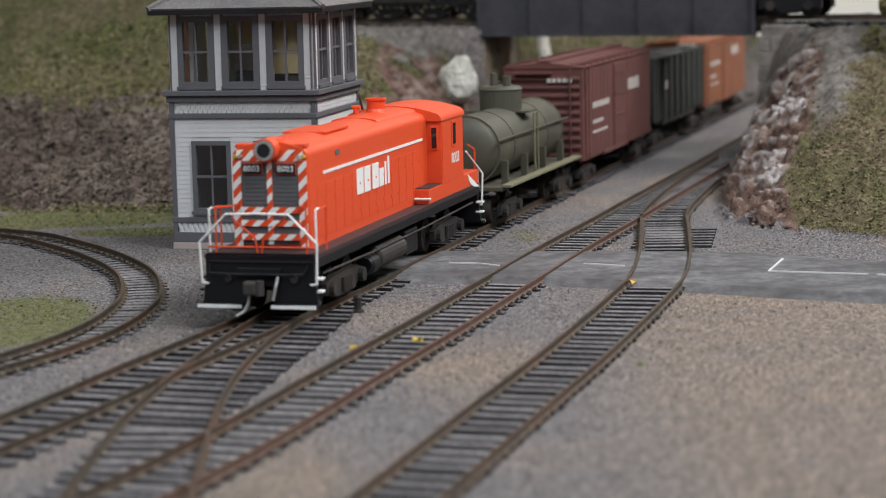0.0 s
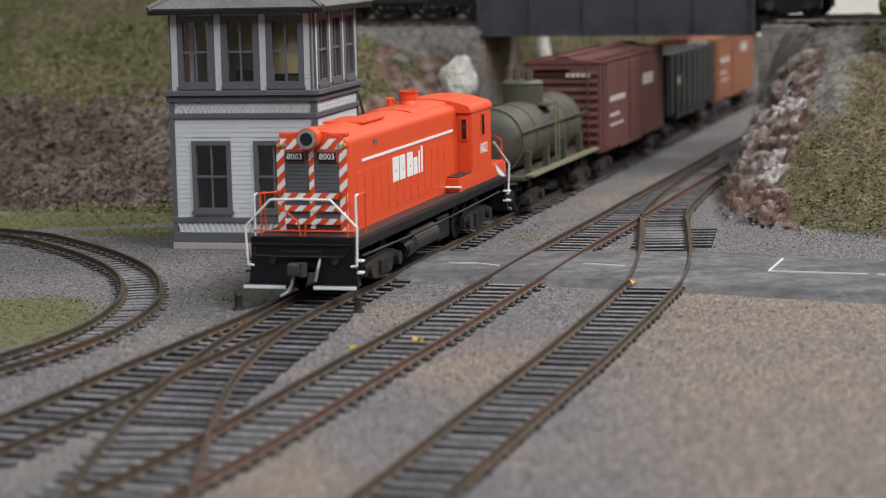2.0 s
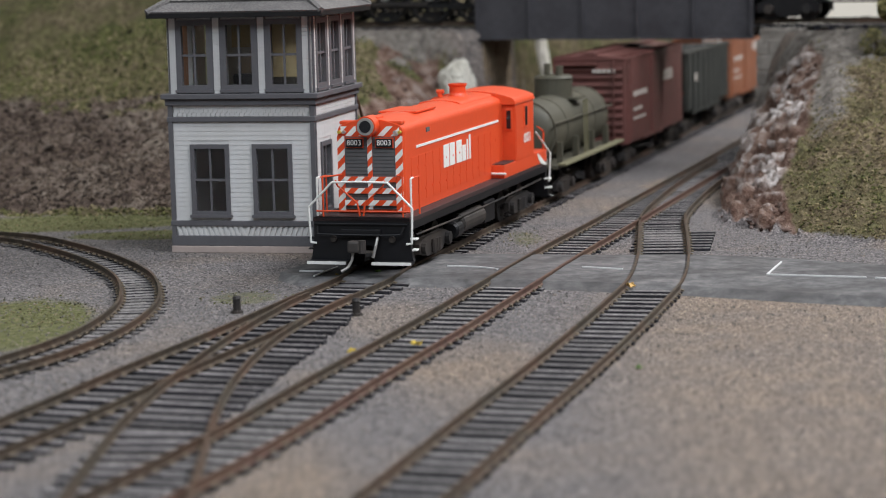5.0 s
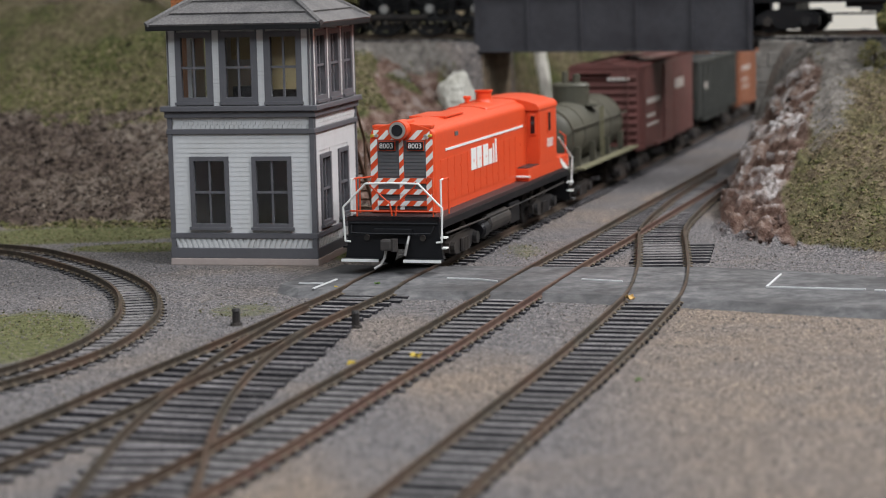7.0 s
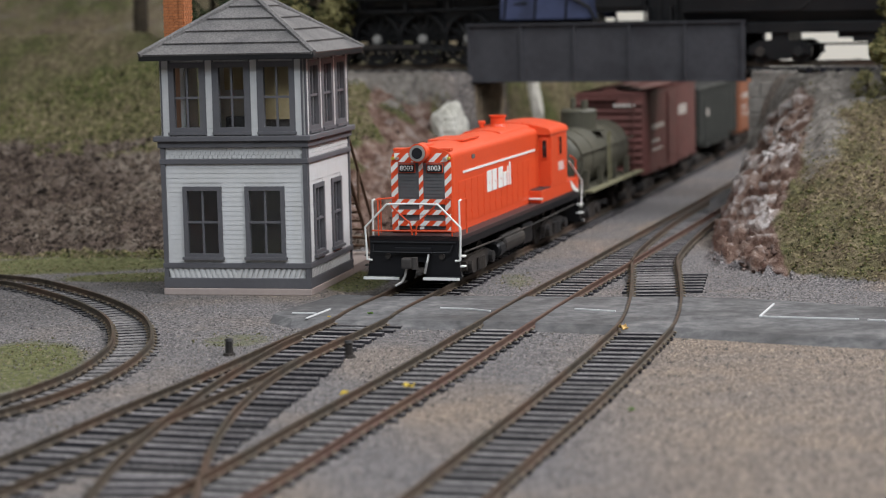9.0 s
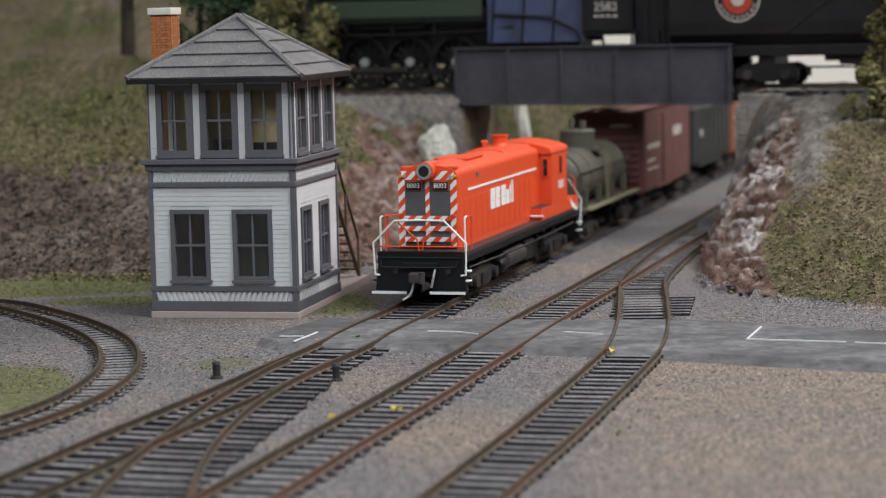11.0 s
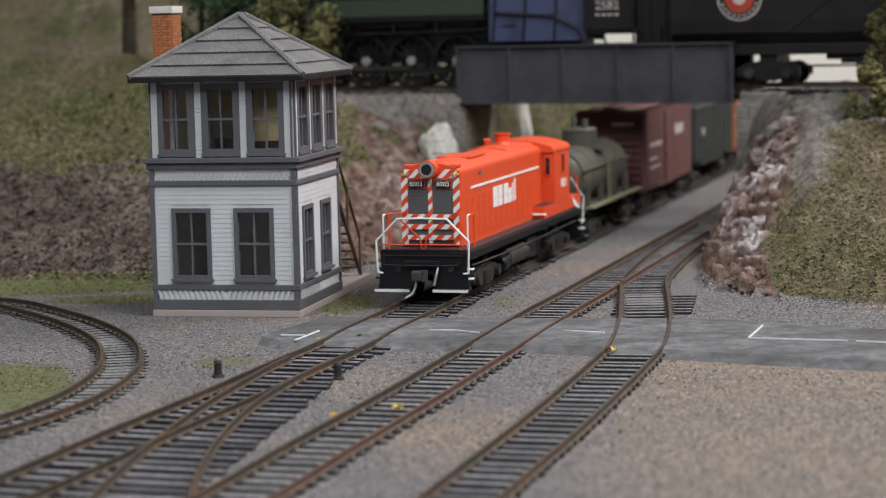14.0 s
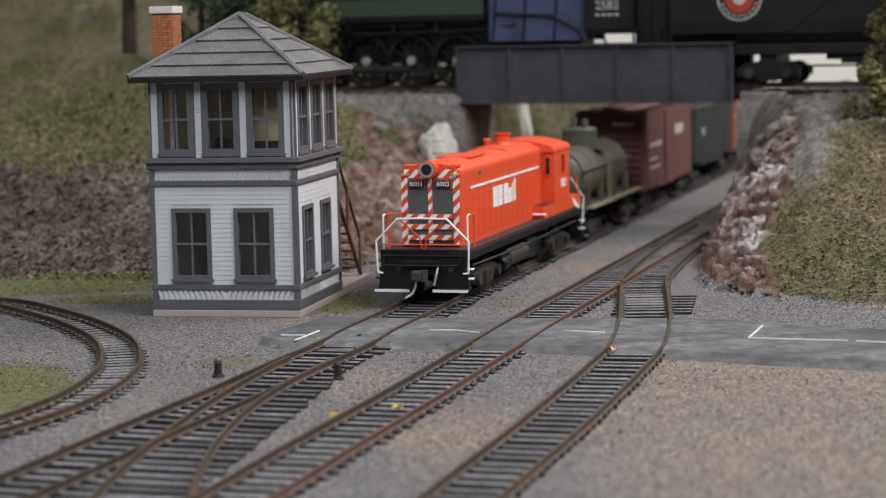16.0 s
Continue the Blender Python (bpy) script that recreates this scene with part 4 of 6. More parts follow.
def clip_quad(bm, poly, x0, x1, z0, z1, y):
    def clip(pts, inside, cross):
        out = []
        for a, b in zip(pts, pts[1:] + pts[:1]):
            if inside(a):
                out.append(a)
            if inside(a) != inside(b):
                out.append(cross(a, b))
        return out

    def at_x(v):
        return lambda a, b: (v, a[1] + (b[1] - a[1]) * (v - a[0]) / (b[0] - a[0]))

    def at_z(v):
        return lambda a, b: (a[0] + (b[0] - a[0]) * (v - a[1]) / (b[1] - a[1]), v)
    poly = clip(poly, lambda q: q[0] >= x0, at_x(x0))
    poly = clip(poly, lambda q: q[0] <= x1, at_x(x1)) if poly else []
    poly = clip(poly, lambda q: q[1] >= z0, at_z(z0)) if poly else []
    poly = clip(poly, lambda q: q[1] <= z1, at_z(z1)) if poly else []
    if len(poly) >= 3:
        f = [bm.verts.new((a, y, b)) for a, b in poly]
        k = [bm.verts.new((a, y + .12, b)) for a, b in poly]
        bm.faces.new(f)
        bm.faces.new(k)
        for i in range(len(f)):
            bm.faces.new((f[i], f[(i + 1) % len(f)], k[(i + 1) % len(f)], k[i]))
        bmesh.ops.recalc_face_normals(bm, faces=bm.faces)


def locomotive():
    L = thing("locomotive", pose(NOSE.x * MM, NOSE.y * MM, RAIL_TOP * MM, 0, 0, -16), "bright orange-red model diesel locomotive with white striping on the main track", "locomotive")
    # frame and deck
    part("deck", boxes((-15.8, 15.8, 0, 180, 16.2, 17.6), bevel=.2), M_DARKROOF, L, "dark brown running boards")
    for s in (-1, 1):
        part("side_sill", boxes((s * 15.5 - .35, s * 15.5 + .35, 1, 179, 13.8, 16.2), bevel=.15), M_BLACK, L)
    part("underframe", boxes((-8, 8, 6, 174, 11, 16.2)), M_BLACK, L)
    # pilots
    for y, s in ((0, 1), (180, -1)):
        prof = [(-15.5, 17.6), (15.5, 17.6), (15.5, 12), (16.4, 5), (16.8, 4.2), (4.0, 4.2), (3.4, 9), (-3.4, 9), (-4.0, 4.2), (-16.8, 4.2), (-16.4, 5), (-15.5, 12)]
        pil = part("pilot", prism(bmesh.new(), prof, "y", min(y, y + s * 2), max(y, y + s * 2)), M_BLACK, L, "black pilot with white-edged footboards")
        for x0, x1 in ((-16.85, -4.2), (4.2, 16.85)):
            part("footboard", boxes((x0, x1, min(y - s * 3.2, y), max(y - s * 3.2, y), 3.5, 4.3), bevel=.1), M_BLACK, pil)
            part("footboard_edge", boxes((x0, x1, y - s * 3.5 - .25, y - s * 3.5 + .25, 3.4, 4.3)), M_WHITE, pil)
        part("buffer_plate", boxes((-15, 15, min(y - s * .5, y), max(y - s * .5, y), 15.3, 15.9), (-6.5, 6.5, min(y - s * 1.2, y), max(y - s * 1.2, y), 11.6, 14), bevel=.2), M_BLACK, pil)
        part("lift_bar", rods([(-14, y - s * .9, 15), (-14, y - s * 1.4, 12.6), (-7, y - s * 1.6, 12.4), (7, y - s * 1.6, 12.4), (13, y - s * 1.4, 12.6), (14, y - s * .9, 15)], .3), M_BLACK, pil)
        for x in (-9, 10):
            bm = bmesh.new()
            rod(bm, (x, y, 11), (x, y - s * .8, 11), 1.0, 12)
            part("socket", bm, M_SIDEFRAME, pil)
        part("air_hose", rods([(5.6, y - s * .8, 12), (5.2, y - s * 2.2, 9), (4.4, y - s * 2.4, 5.5)], .45), M_STEEL, pil)
        for x in (-16.4, 16.4):
            for z in (7.4, 10.8):
                part("corner_step", boxes((x - 1.2, x + 1.2, min(y + s * .3, y + s * 3), max(y + s * .3, y + s * 3), z, z + .5)), M_WHITE if x > 0 else M_BLACK, pil)
        coupler(L, y, -s)
    # long hood
    hood = part("hood", moulded(arch(11.0, 17.6, 43.2, 47.4, 2.4), 11.0, 132, 1), M_RED, L, "glossy orange-red long hood", smooth=False)
    part("roof_hatch", boxes((-6.5, 6.5, 40, 62, 46.8, 47.5), bevel=.25), M_RED, hood)
    part("raised_roof", moulded(arch(8.0, 44.0, 45.3, 47.6, 1.7), 88, 132, 1), M_RED, hood, "raised roof between stack and cab")
    part("nose_ledge", boxes((-10.2, -4.6, 11.4, 15, 45.4, 46.6), (4.6, 10.2, 11.4, 15, 45.4, 46.6), bevel=.35), M_RED, hood)
    # relief along the hood sides: door edges and hinges
    for s in (-1, 1):
        for i in range(13):
            y = 18 + i * 8.0
            part("hood_door", boxes((s * 11.0 - .1, s * 11.0 + .1, y, y + 7.4, 20.0, 34.5), bevel=.04), M_RED, hood)
            bm = boxes((s * 11.0 - .28, s * 11.0 + .28, y + 6.6, y + 7.6, 23, 23.7), (s * 11.0 - .28, s * 11.0 + .28, y + 6.6, y + 7.6, 30.5, 31.2))
            part("hinge", bm, M_RED, hood)
        part("side_stripe", boxes((s * 11.1 - .15, s * 11.1 + .15, 23.5, 125, 37.1, 37.9)), M_WHITE, hood, "long white stripe")
        part("builder_plate", boxes((s * 11.1 - .12, s * 11.1 + .12, 35, 38.6, 41.2, 42.6)), M_GRILLE, hood)
        # the owner's mark as plain bars
        for y, w, h in ((54, 6.4, 5.6), (61.4, 6.0, 5.6), (69.5, 6.4, 5.6), (76.6, 4.6, 4.0), (82.3, 1.7, 5.2), (85.4, 1.9, 6.2)):
            part("white_mark", boxes((s * 11.15 - .12, s * 11.15 + .12, y, y + w, 27.6, 27.6 + h * 1.35), bevel=.1), M_WHITE, hood)
    # nose: grille, stripes, number boards, headlight
    part("radiator_grille", boxes((-8.3, 8.3, 10.55, 10.95, 19.0, 41.6)), M_GRILLE, hood, "grey radiator shutters")
    for i in range(19):
        z = 19.6 + i * 1.15
        for x0, x1 in ((-8.0, -.7), (.7, 8.0)):
            part("shutter", boxes((x0, x1, 10.38, 10.6, z, z + .9)), M_GRILLE, hood)
    part("centre_post", boxes((-.75, .75, 10.05, 10.6, 19, 42.2), bevel=.08), M_RED, hood)
    chevrons(-.75, .75, 19, 42.2, 9.95, hood, "z", 2.0)
    for s in (-1, 1):
        part("nose_edge", boxes((s * 9.5 - 1.2, s * 9.5 + 1.2, 10.4, 10.9, 18.4, 42.0)), M_RED, hood)
        chevrons(min(s * 8.3, s * 10.7), max(s * 8.3, s * 10.7), 18.4, 42.0, 10.3, hood, "z", 2.1, lean=1.0)
        chevrons(min(s * 1.0, s * 9.6), max(s * 1.0, s * 9.6), 41.9, 45.0, 10.75, hood, "x", 2.1, lean=1.0 if s < 0 else 1.0)
        nb = part("number_board", boxes((min(s * 2.2, s * 7.6), max(s * 2.2, s * 7.6), 9.6, 10.5, 38.5, 41.2), bevel=.15), M_BLACK, hood, "black number board with white figures")
        part("number_board_rim", boxes((min(s * 2.0, s * 7.8), max(s * 2.0, s * 7.8), 10.0, 10.6, 38.3, 41.4)), M_RED, nb)
        lettering("8003", 2.4, M_WHITE, nb, Matrix.Translation((s * 4.9 * MM, 9.55 * MM, 39.85 * MM)) @ pose(0, 0, 0, 90, 0, 0), "figures")
        for k in (0, 1):
            bm = bmesh.new()
            rod(bm, (s * (8.4 + k * 1.5), 9.6, 43.2), (s * (8.4 + k * 1.5), 11, 43.2), .52, 12)
            part("marker_lamp", bm, M_YELLOW if k else M_STEEL, hood, "small amber and clear marker lamps")
    for z in (20.2, 24.0, 27.6):
        part("nose_bar", boxes((-8.4, 8.4, 9.75, 10.15, z, z + 1.7)), M_RED, hood)
        chevrons(-8.4, 8.4, z, z + 1.7, 9.65, hood, "x", 2.2)
    bm = bmesh.new()
    rod(bm, (0, 6.6, 45.2), (0, 14, 45.2), 3.2, 24)
    hl = part("headlight", bm, M_RED, L, "round headlight in an orange-red housing")
    bm = bmesh.new()
    rod(bm, (0, 6.2, 45.2), (0, 6.7, 45.2), 2.75, 24)
    part("rim", bm, M_STEEL, hl)
    bm = bmesh.new()
    rod(bm, (0, 6.05, 45.2), (0, 6.25, 45.2), 1.9, 20)
    part("lens", bm, M_GLASSDARK, hl, "dark glass lens")
    part("headlight_fairing", boxes((-2.6, 2.6, 11, 18, 45, 48.0), bevel=.8), M_RED, hl)
    # stack
    bm = bmesh.new()
    ring = [(5.6, 45.0), (4.6, 46.2), (3.5, 47.4), (2.9, 48.6), (2.9, 50.8), (3.4, 51.4), (3.4, 51.9), (2.5, 51.9), (2.3, 48.0)]
    loops = [[bm.verts.new((q * math.cos(i * math.pi / 12), 111.5 + q * math.sin(i * math.pi / 12), z)) for i in range(24)] for q, z in ring]
    for la, lb in zip(loops, loops[1:]):
        for i in range(24):
            bm.faces.new((la[i], la[(i + 1) % 24], lb[(i + 1) % 24], lb[i]))
    bm.faces.new(loops[-1])
    bmesh.ops.recalc_face_normals(bm, faces=bm.faces)
    part("exhaust_pipe", bm, M_RED, L)
    bm = bmesh.new()
    rod(bm, (-4, 103, 47.6), (-4, 103, 49.4), .9, 12)
    rod(bm, (-5.2, 103, 49.6), (-2.6, 103, 49.6), .7, 12)
    part("horn", bm, M_RED, L)
    # cab
    cab = part("cab", moulded(arch(15.9, 22.4, 42.6, 47.2, 2.6), 131, 158.5), M_RED, L, "orange-red cab with arched roof and black-framed windows")
    part("cab_roof", moulded(arch(16.3, 42.6, 43.0, 47.9, 2.7)[1:-1], 130, 159.6), M_RED, cab, "arched overhanging roof")
    for s in (-1, 1):
        part("cab_window", boxes((s * 13.6 - 1.3, s * 13.6 + 1.3, 130.5, 131.2, 33.5, 41.5), bevel=.3), M_RED, cab)
        part("pane", boxes((s * 13.6 - .8, s * 13.6 + .8, 130.35, 130.6, 34.2, 40.8)), M_GLASSDARK, cab)
        for y in (143.5,):
            w = part("side_window", boxes((s * 15.95 - .25, s * 15.95 + .25, y, y + 5.6, 33.4, 42.0), bevel=.15), M_RED, cab)
            part("pane", boxes((s * 16.1 - .2, s * 16.1 + .2, y + 1.2, y + 4.4, 34.3, 41.2)), M_GLASSDARK, w)
        part("cab_edge", boxes((s * 15.95 - .2, s * 15.95 + .2, 131.6, 132.6, 24, 42)), M_RED, cab)
        lettering("8003", 5.0, M_WHITE, cab, Matrix.Translation((s * 16.0 * MM, 148 * MM, 29.4 * MM)) @ pose(0, 0, 0, 90, 0, 90 * s), "figures")
        b = part("battery_box", boxes((s * 11 if s > 0 else -15.8, 15.8 if s > 0 else -11, 115, 179, 17.6, 22.4), bevel=.3), M_RED, L)
        part("box_lid", boxes((s * 13.4 - 2.2, s * 13.4 + 2.2, 115.5, 131, 22.4, 22.7)), M_DARKROOF, b, "dark brown non-slip lid")
        part("grab_rail", rods([(s * 11.2, 114.2, 19.4), (s * 16.6, 114.2, 19.4)], .42), M_WHITE, b)
        bm = prism(bmesh.new(), [(179, 16.4)] + [(179 - 15 * math.cos(a), 22.2 - 5.8 * math.sin(a)) for a in (0, .4, .8, 1.2, math.pi / 2)] + [(179, 22.2)], "x", min(s * 15.75, s * 15.95), max(s * 15.75, s * 15.95))
        part("white_corner", bm, M_WHITE, b)
        part("air_tank", capsule(s * 12.5, 62, 88, 8.0, 3.6), M_SIDEFRAME, L, smooth=False)
        part("generator", capsule(s * 12.8, 55, 61, 6.8, 3.0), M_BLACK, L)
        part("fuel_tank_side", boxes((s * 11.5 - 3.5, s * 11.5 + 3.5, 90, 104, 4.6, 12.2), bevel=.6), M_BLACK, L)
        part("pipe", rods([(s * 15.2, 8, 11.5), (s * 15.2, 60, 10.8), (s * 15.2, 110, 10.8), (s * 15.2, 172, 11.5)], .35), M_SIDEFRAME, L)
        # handrails
        part("corner_grab_iron", rods([(s * 14.6, -.6, 9.6), (s * 16.4, -.6, 9.8), (s * 16.8, -.8, 20.8), (s * 9.0, -.8, 28.6), (0, -.8, 28.8)], .34), M_WHITE, L, "white wire handrail")
        part("stanchion", rods([(s * 15.3, 3.2, 17.6), (s * 15.3, 3.2, 29.4), (s * 15.3, 5.4, 29.6)], .34), M_WHITE, L)
        part("side_stanchion", rods([(s * 15.3, 5.4, 29.4), (s * 15.3, 12, 29.4), (s * 15.3, 12, 17.6)], .26), M_RED, L)
        part("rear_grab_iron", rods([(s * 14.6, 180.6, 9.6), (s * 16.4, 180.6, 9.8), (s * 16.8, 180.8, 20.6), (s * 15.6, 177, 24), (s * 15.4, 164, 30)], .34), M_WHITE, L)
        part("rear_stanchion", rods([(s * 15.3, 176, 17.6), (s * 15.3, 176, 29.5), (s * 15.3, 167, 32)], .34), M_RED, L)
        part("nose_handrail", rods([(s * 15.3, 2, 19.3), (0, 2, 19.3)], .28), M_RED, L)
        part("nose_brace", rods([(s * 8, -.2, 29.2), (s * 7.4, 0, 27.5), (s * 1.2, .4, 22), (s * .6, .6, 18)], .28), M_RED, L)
        part("nose_post", rods([(s * 13, 2, 17.6), (s * 13, 2, 30), (s * 10, 6, 30), (s * 9.4, 10, 30)], .28), M_RED, L)
    part("fuel_tank", boxes((-8, 8, 58, 112, 4.2, 11.5), bevel=.8), M_BLACK, L)
    bogie(L, 33, 27, 5.6)
    bogie(L, 145, 27, 5.6)
    return L


def capsule(x, y0, y1, z, r):
    bm = bmesh.new()
    rod(bm, (x, y0, z), (x, y1, z), r, 18)
    rod(bm, (x, y0 - .8, z), (x, y0, z), r * .7, 18, r)
    rod(bm, (x, y1, z), (x, y1 + .8, z), r, 18, r * .7)
    return bm


def car_frame(C, length, mat):
    part("centre_sill", boxes((-3.5, 3.5, 2, length - 2, 9, 13)), M_SIDEFRAME, C)
    bogie(C, 17, 19, 4.8)
    bogie(C, length - 17, 19, 4.8)
    coupler(C, 1, -1)
    coupler(C, length - 1, 1)


def tank_car(s):
    C = thing("tank_car", Matrix(), "weathered olive single-dome tank car behind the locomotive", "tank car")
    n = 112.0
    car_frame(C, n, M_TANK)
    part("underframe", boxes((-15, 15, 1, n - 1, 12.2, 13.6), bevel=.2), M_TANK, C)
    bm = bmesh.new()
    zc, r = 26.0, 12.4
    prof = [(4.5, r * .35), (5.2, r * .62), (6.3, r * .84), (8.0, r * .96), (10, r), (n - 10, r), (n - 8, r * .96), (n - 6.3, r * .84), (n - 5.2, r * .62), (n - 4.5, r * .35)]
    seg = 40
    rings = [[bm.verts.new((q * math.cos(2 * math.pi * i / seg), y, zc + q * math.sin(2 * math.pi * i / seg))) for i in range(seg)] for y, q in prof]
    for a, b in zip(rings, rings[1:]):
        for i in range(seg):
            bm.faces.new((a[i], a[(i + 1) % seg], b[(i + 1) % seg], b[i]))
    bm.faces.new(rings[0])
    bm.faces.new(rings[-1])
    bmesh.ops.recalc_face_normals(bm, faces=bm.faces)
    tank = part("tank", bm, M_TANK, C, smooth=True)
    for y in (9, 30, 80, n - 9):
        bm = bmesh.new()
        rod(bm, (0, y - .8, zc), (0, y + .8, zc), r + .25, 40)
        part("tank_band", bm, M_TANK, tank)
    bm = bmesh.new()
    rod(bm, (0, n / 2, 34), (0, n / 2, 45.0), 8.0, 28)
    rod(bm, (0, n / 2, 45.0), (0, n / 2, 46.2), 8.4, 28, 7.2)
    dome = part("dome", bm, M_TANK, tank)
    bm = bmesh.new()
    rod(bm, (-2.5, n / 2, 46.0), (-2.5, n / 2, 51), 1.3, 10)
    rod(bm, (2.8, n / 2 - 1, 46.0), (2.8, n / 2 - 1, 50), 1.6, 10)
    part("safety_valve", bm, M_TANK, dome)
    for sd in (-1, 1):
        part("dome_walk", boxes((sd * 10 - 2.6, sd * 10 + 2.6, n / 2 - 6, n / 2 + 6, 36.4, 37.0)), M_TANK, tank)
        part("running_board", boxes((sd * 16.5 - 1.8, sd * 16.5 + 1.8, 1, n - 1, 13.6, 14.5), bevel=.15), M_TANKBOARD, C, "pale weathered running board")
        part("handrail", rods([(sd * 13.2, 3, 30), (sd * 13.2, n - 3, 30)], .4), M_TANK, C)
        for y in (14, 42, 70, 98):
            part("saddle", boxes((sd * 12.6 - 1.2, sd * 12.6 + 1.2, y - 1, y + 1, 13.6, 22)), M_TANK, C)
        part("ladder", rods([(sd * 13.6, n / 2 + 3, 14), (sd * 13.4, n / 2 + 3, 36)], .45), M_TANKBOARD, C)
        part("ladder_rail", rods([(sd * 13.6, n / 2 - 2, 14), (sd * 13.4, n / 2 - 2, 36)], .45), M_TANKBOARD, C)
    return C, s


def box_car(s, name, mat, label, letter=True, height=48.6):
    C = thing(name, Matrix(), label, "box car")
    n = 141.0
    car_frame(C, n, mat)
    w, z0, z1 = 16.6, 10.6, height
    body = part("body", boxes((-w, w, 1, n - 1, z0, z1), bevel=.3), mat, C)
    part("roof", prism(bmesh.new(), [(-w - .5, z1), (w + .5, z1), (w + .5, z1 + .6), (0, z1 + 2.6), (-w - .5, z1 + .6)], "y", .6, n - .6), mat, C)
    part("roof_walk", boxes((-3, 3, .4, n - .4, z1 + 2.5, z1 + 3.3)), mat, C)
    for i in range(12):
        y = 6 + i * 11.7
        part("roof_rib", boxes((-w - .3, -3.4, y, y + .8, z1 + .4, z1 + 1.6), (3.4, w + .3, y, y + .8, z1 + .4, z1 + 1.6)), mat, C)
    # ribbed ends
    for i in range(10):
        z = z0 + 2.2 + i * 3.5
        for y in (1, n - 1):
            part("end_rib", rods([(-w + 1.2, y, z), (w - 1.2, y, z)], 1.15), mat, C)
    part("end_ladder", rods([(w - 5, -.6, z0 + 2), (w - 5, -.6, z1)], .4), mat, C)
    bm = bmesh.new()
    rod(bm, (-6, -2.2, 33), (-6, -1.0, 33), 4.2, 18)
    part("brake_wheel", bm, mat, C)
    part("brake_stand", boxes((-12, -2, -1.4, 0.8, 36, 37), (-12, 4, -2.4, .8, 46.5, 47.2)), mat, C)
    for sd in (-1, 1):
        for i in range(7):
            for y0 in (4 + i * 7.2, n - 4 - (i + 1) * 7.2 + .5):
                part("side_panel", boxes((sd * w - .25, sd * w + .25, y0, y0 + 6.6, z0 + 1.6, z1 - 1.2), bevel=.1), mat, C)
        d = part("door", boxes((sd * w - .8, sd * w + .8, n / 2 - 12, n / 2 + 10, z0 + 1.0, z1 - 1.2), bevel=.2), mat, C, "sliding side door")
        for k in range(4):
            part("door_rib", boxes((sd * (w + .9) - .25, sd * (w + .9) + .25, n / 2 - 11, n / 2 + 9, z0 + 5 + k * 9, z0 + 6 + k * 9)), mat, d)
        part("door_track", boxes((sd * w - 1.1, sd * w + 1.1, n / 2 - 34, n / 2 + 12, z0 - .2, z0 + .9)), mat, C)
        part("ladder", boxes((sd * w - .7, sd * w + .7, 4, 4.6, z0, z1), (sd * w - .7, sd * w + .7, 10, 10.6, z0, z1), *[(sd * w - .6, sd * w + .6, 4, 10.6, z0 + 3 + k * 4.4, z0 + 3.5 + k * 4.4) for k in range(8)]), mat, C)
        if letter:
            for y0, y1, za, zb in ((18, 50, 31, 33.4), (18, 40, 24.5, 26), (18, 46, 20.5, 21.6), (n / 2 + 18, n / 2 + 44, 34, 39)):
                for k in range(int((y1 - y0) / 4)):
                    part("white_mark", boxes((sd * (w + .35) - .12, sd * (w + .35) + .12, y0 + k * 4, y0 + k * 4 + 2.9, za, zb)), M_FADED, C)
    if letter:
        for k in range(5):
            part("end_mark", boxes((2 + k * 2.2, 3.6 + k * 2.2, -.7, .2, 43.0, 44.6)), M_FADED, C)
    return C, s


def hopper_car(s):
    C = thing("hopper_car", Matrix(), "dark grey open hopper car with a coal load", "hopper car")
    n = 136.0
    car_frame(C, n, M_HOPPER)
    w, z0, z1 = 16.4, 14.0, 43.0
    for sd in (-1, 1):
        part("side", boxes((sd * w - .6, sd * w + .6, 1, n - 1, z0, z1), bevel=.15), M_HOPPER, C)
        for i in range(9):
            y = 6 + i * 15.4
            part("side_post", boxes((sd * (w + .9) - .7, sd * (w + .9) + .7, y - .9, y + .9, z0 - 1, z1)), M_HOPPER, C)
        part("top_rim", boxes((sd * w - 1.3, sd * w + 1.3, .6, n - .6, z1, z1 + 1.2)), M_HOPPER, C)
        for k in range(5):
            part("white_mark", boxes((sd * (w + .75) - .12, sd * (w + .75) + .12, 24.5 + k * 2.2, 26 + k * 2.2, 28, 32)), M_FADED, C)
    for y in (2, n - 2):
        part("end_sheet", boxes((-w, w, y - .6, y + .6, 26, z1)), M_HOPPER, C)
        part("slope_sheet", boxes((-w, w, min(y, n / 2 + (y - n / 2) * .6), max(y, n / 2 + (y - n / 2) * .6), 24, 26)), M_HOPPER, C)
    part("floor_sheet", boxes((-w, w, 26, n - 26, 11, 15)), M_HOPPER, C)
    bm = bmesh.new()
    g = [[None] * 30 for _ in range(9)]
    for i in range(9):
        for j in range(30):
            x, y = -15.6 + 31.2 * i / 8, 3 + (n - 6) * j / 29
            g[i][j] = bm.verts.new((x, y, 39 + 4.0 * math.cos(x / 15.6 * 1.4) + 1.6 * noise.noise(Vector((x, y, 2)) * .2) + 1.2 * noise.noise(Vector((x, y, 5)) * .7)))
    for i in range(8):
        for j in range(29):
            bm.faces.new((g[i][j], g[i + 1][j], g[i + 1][j + 1], g[i][j + 1]))
    bmesh.ops.recalc_face_normals(bm, faces=bm.faces)
    part("coal_load", bm, M_COAL, C, "heaped black coal")
    return C, s


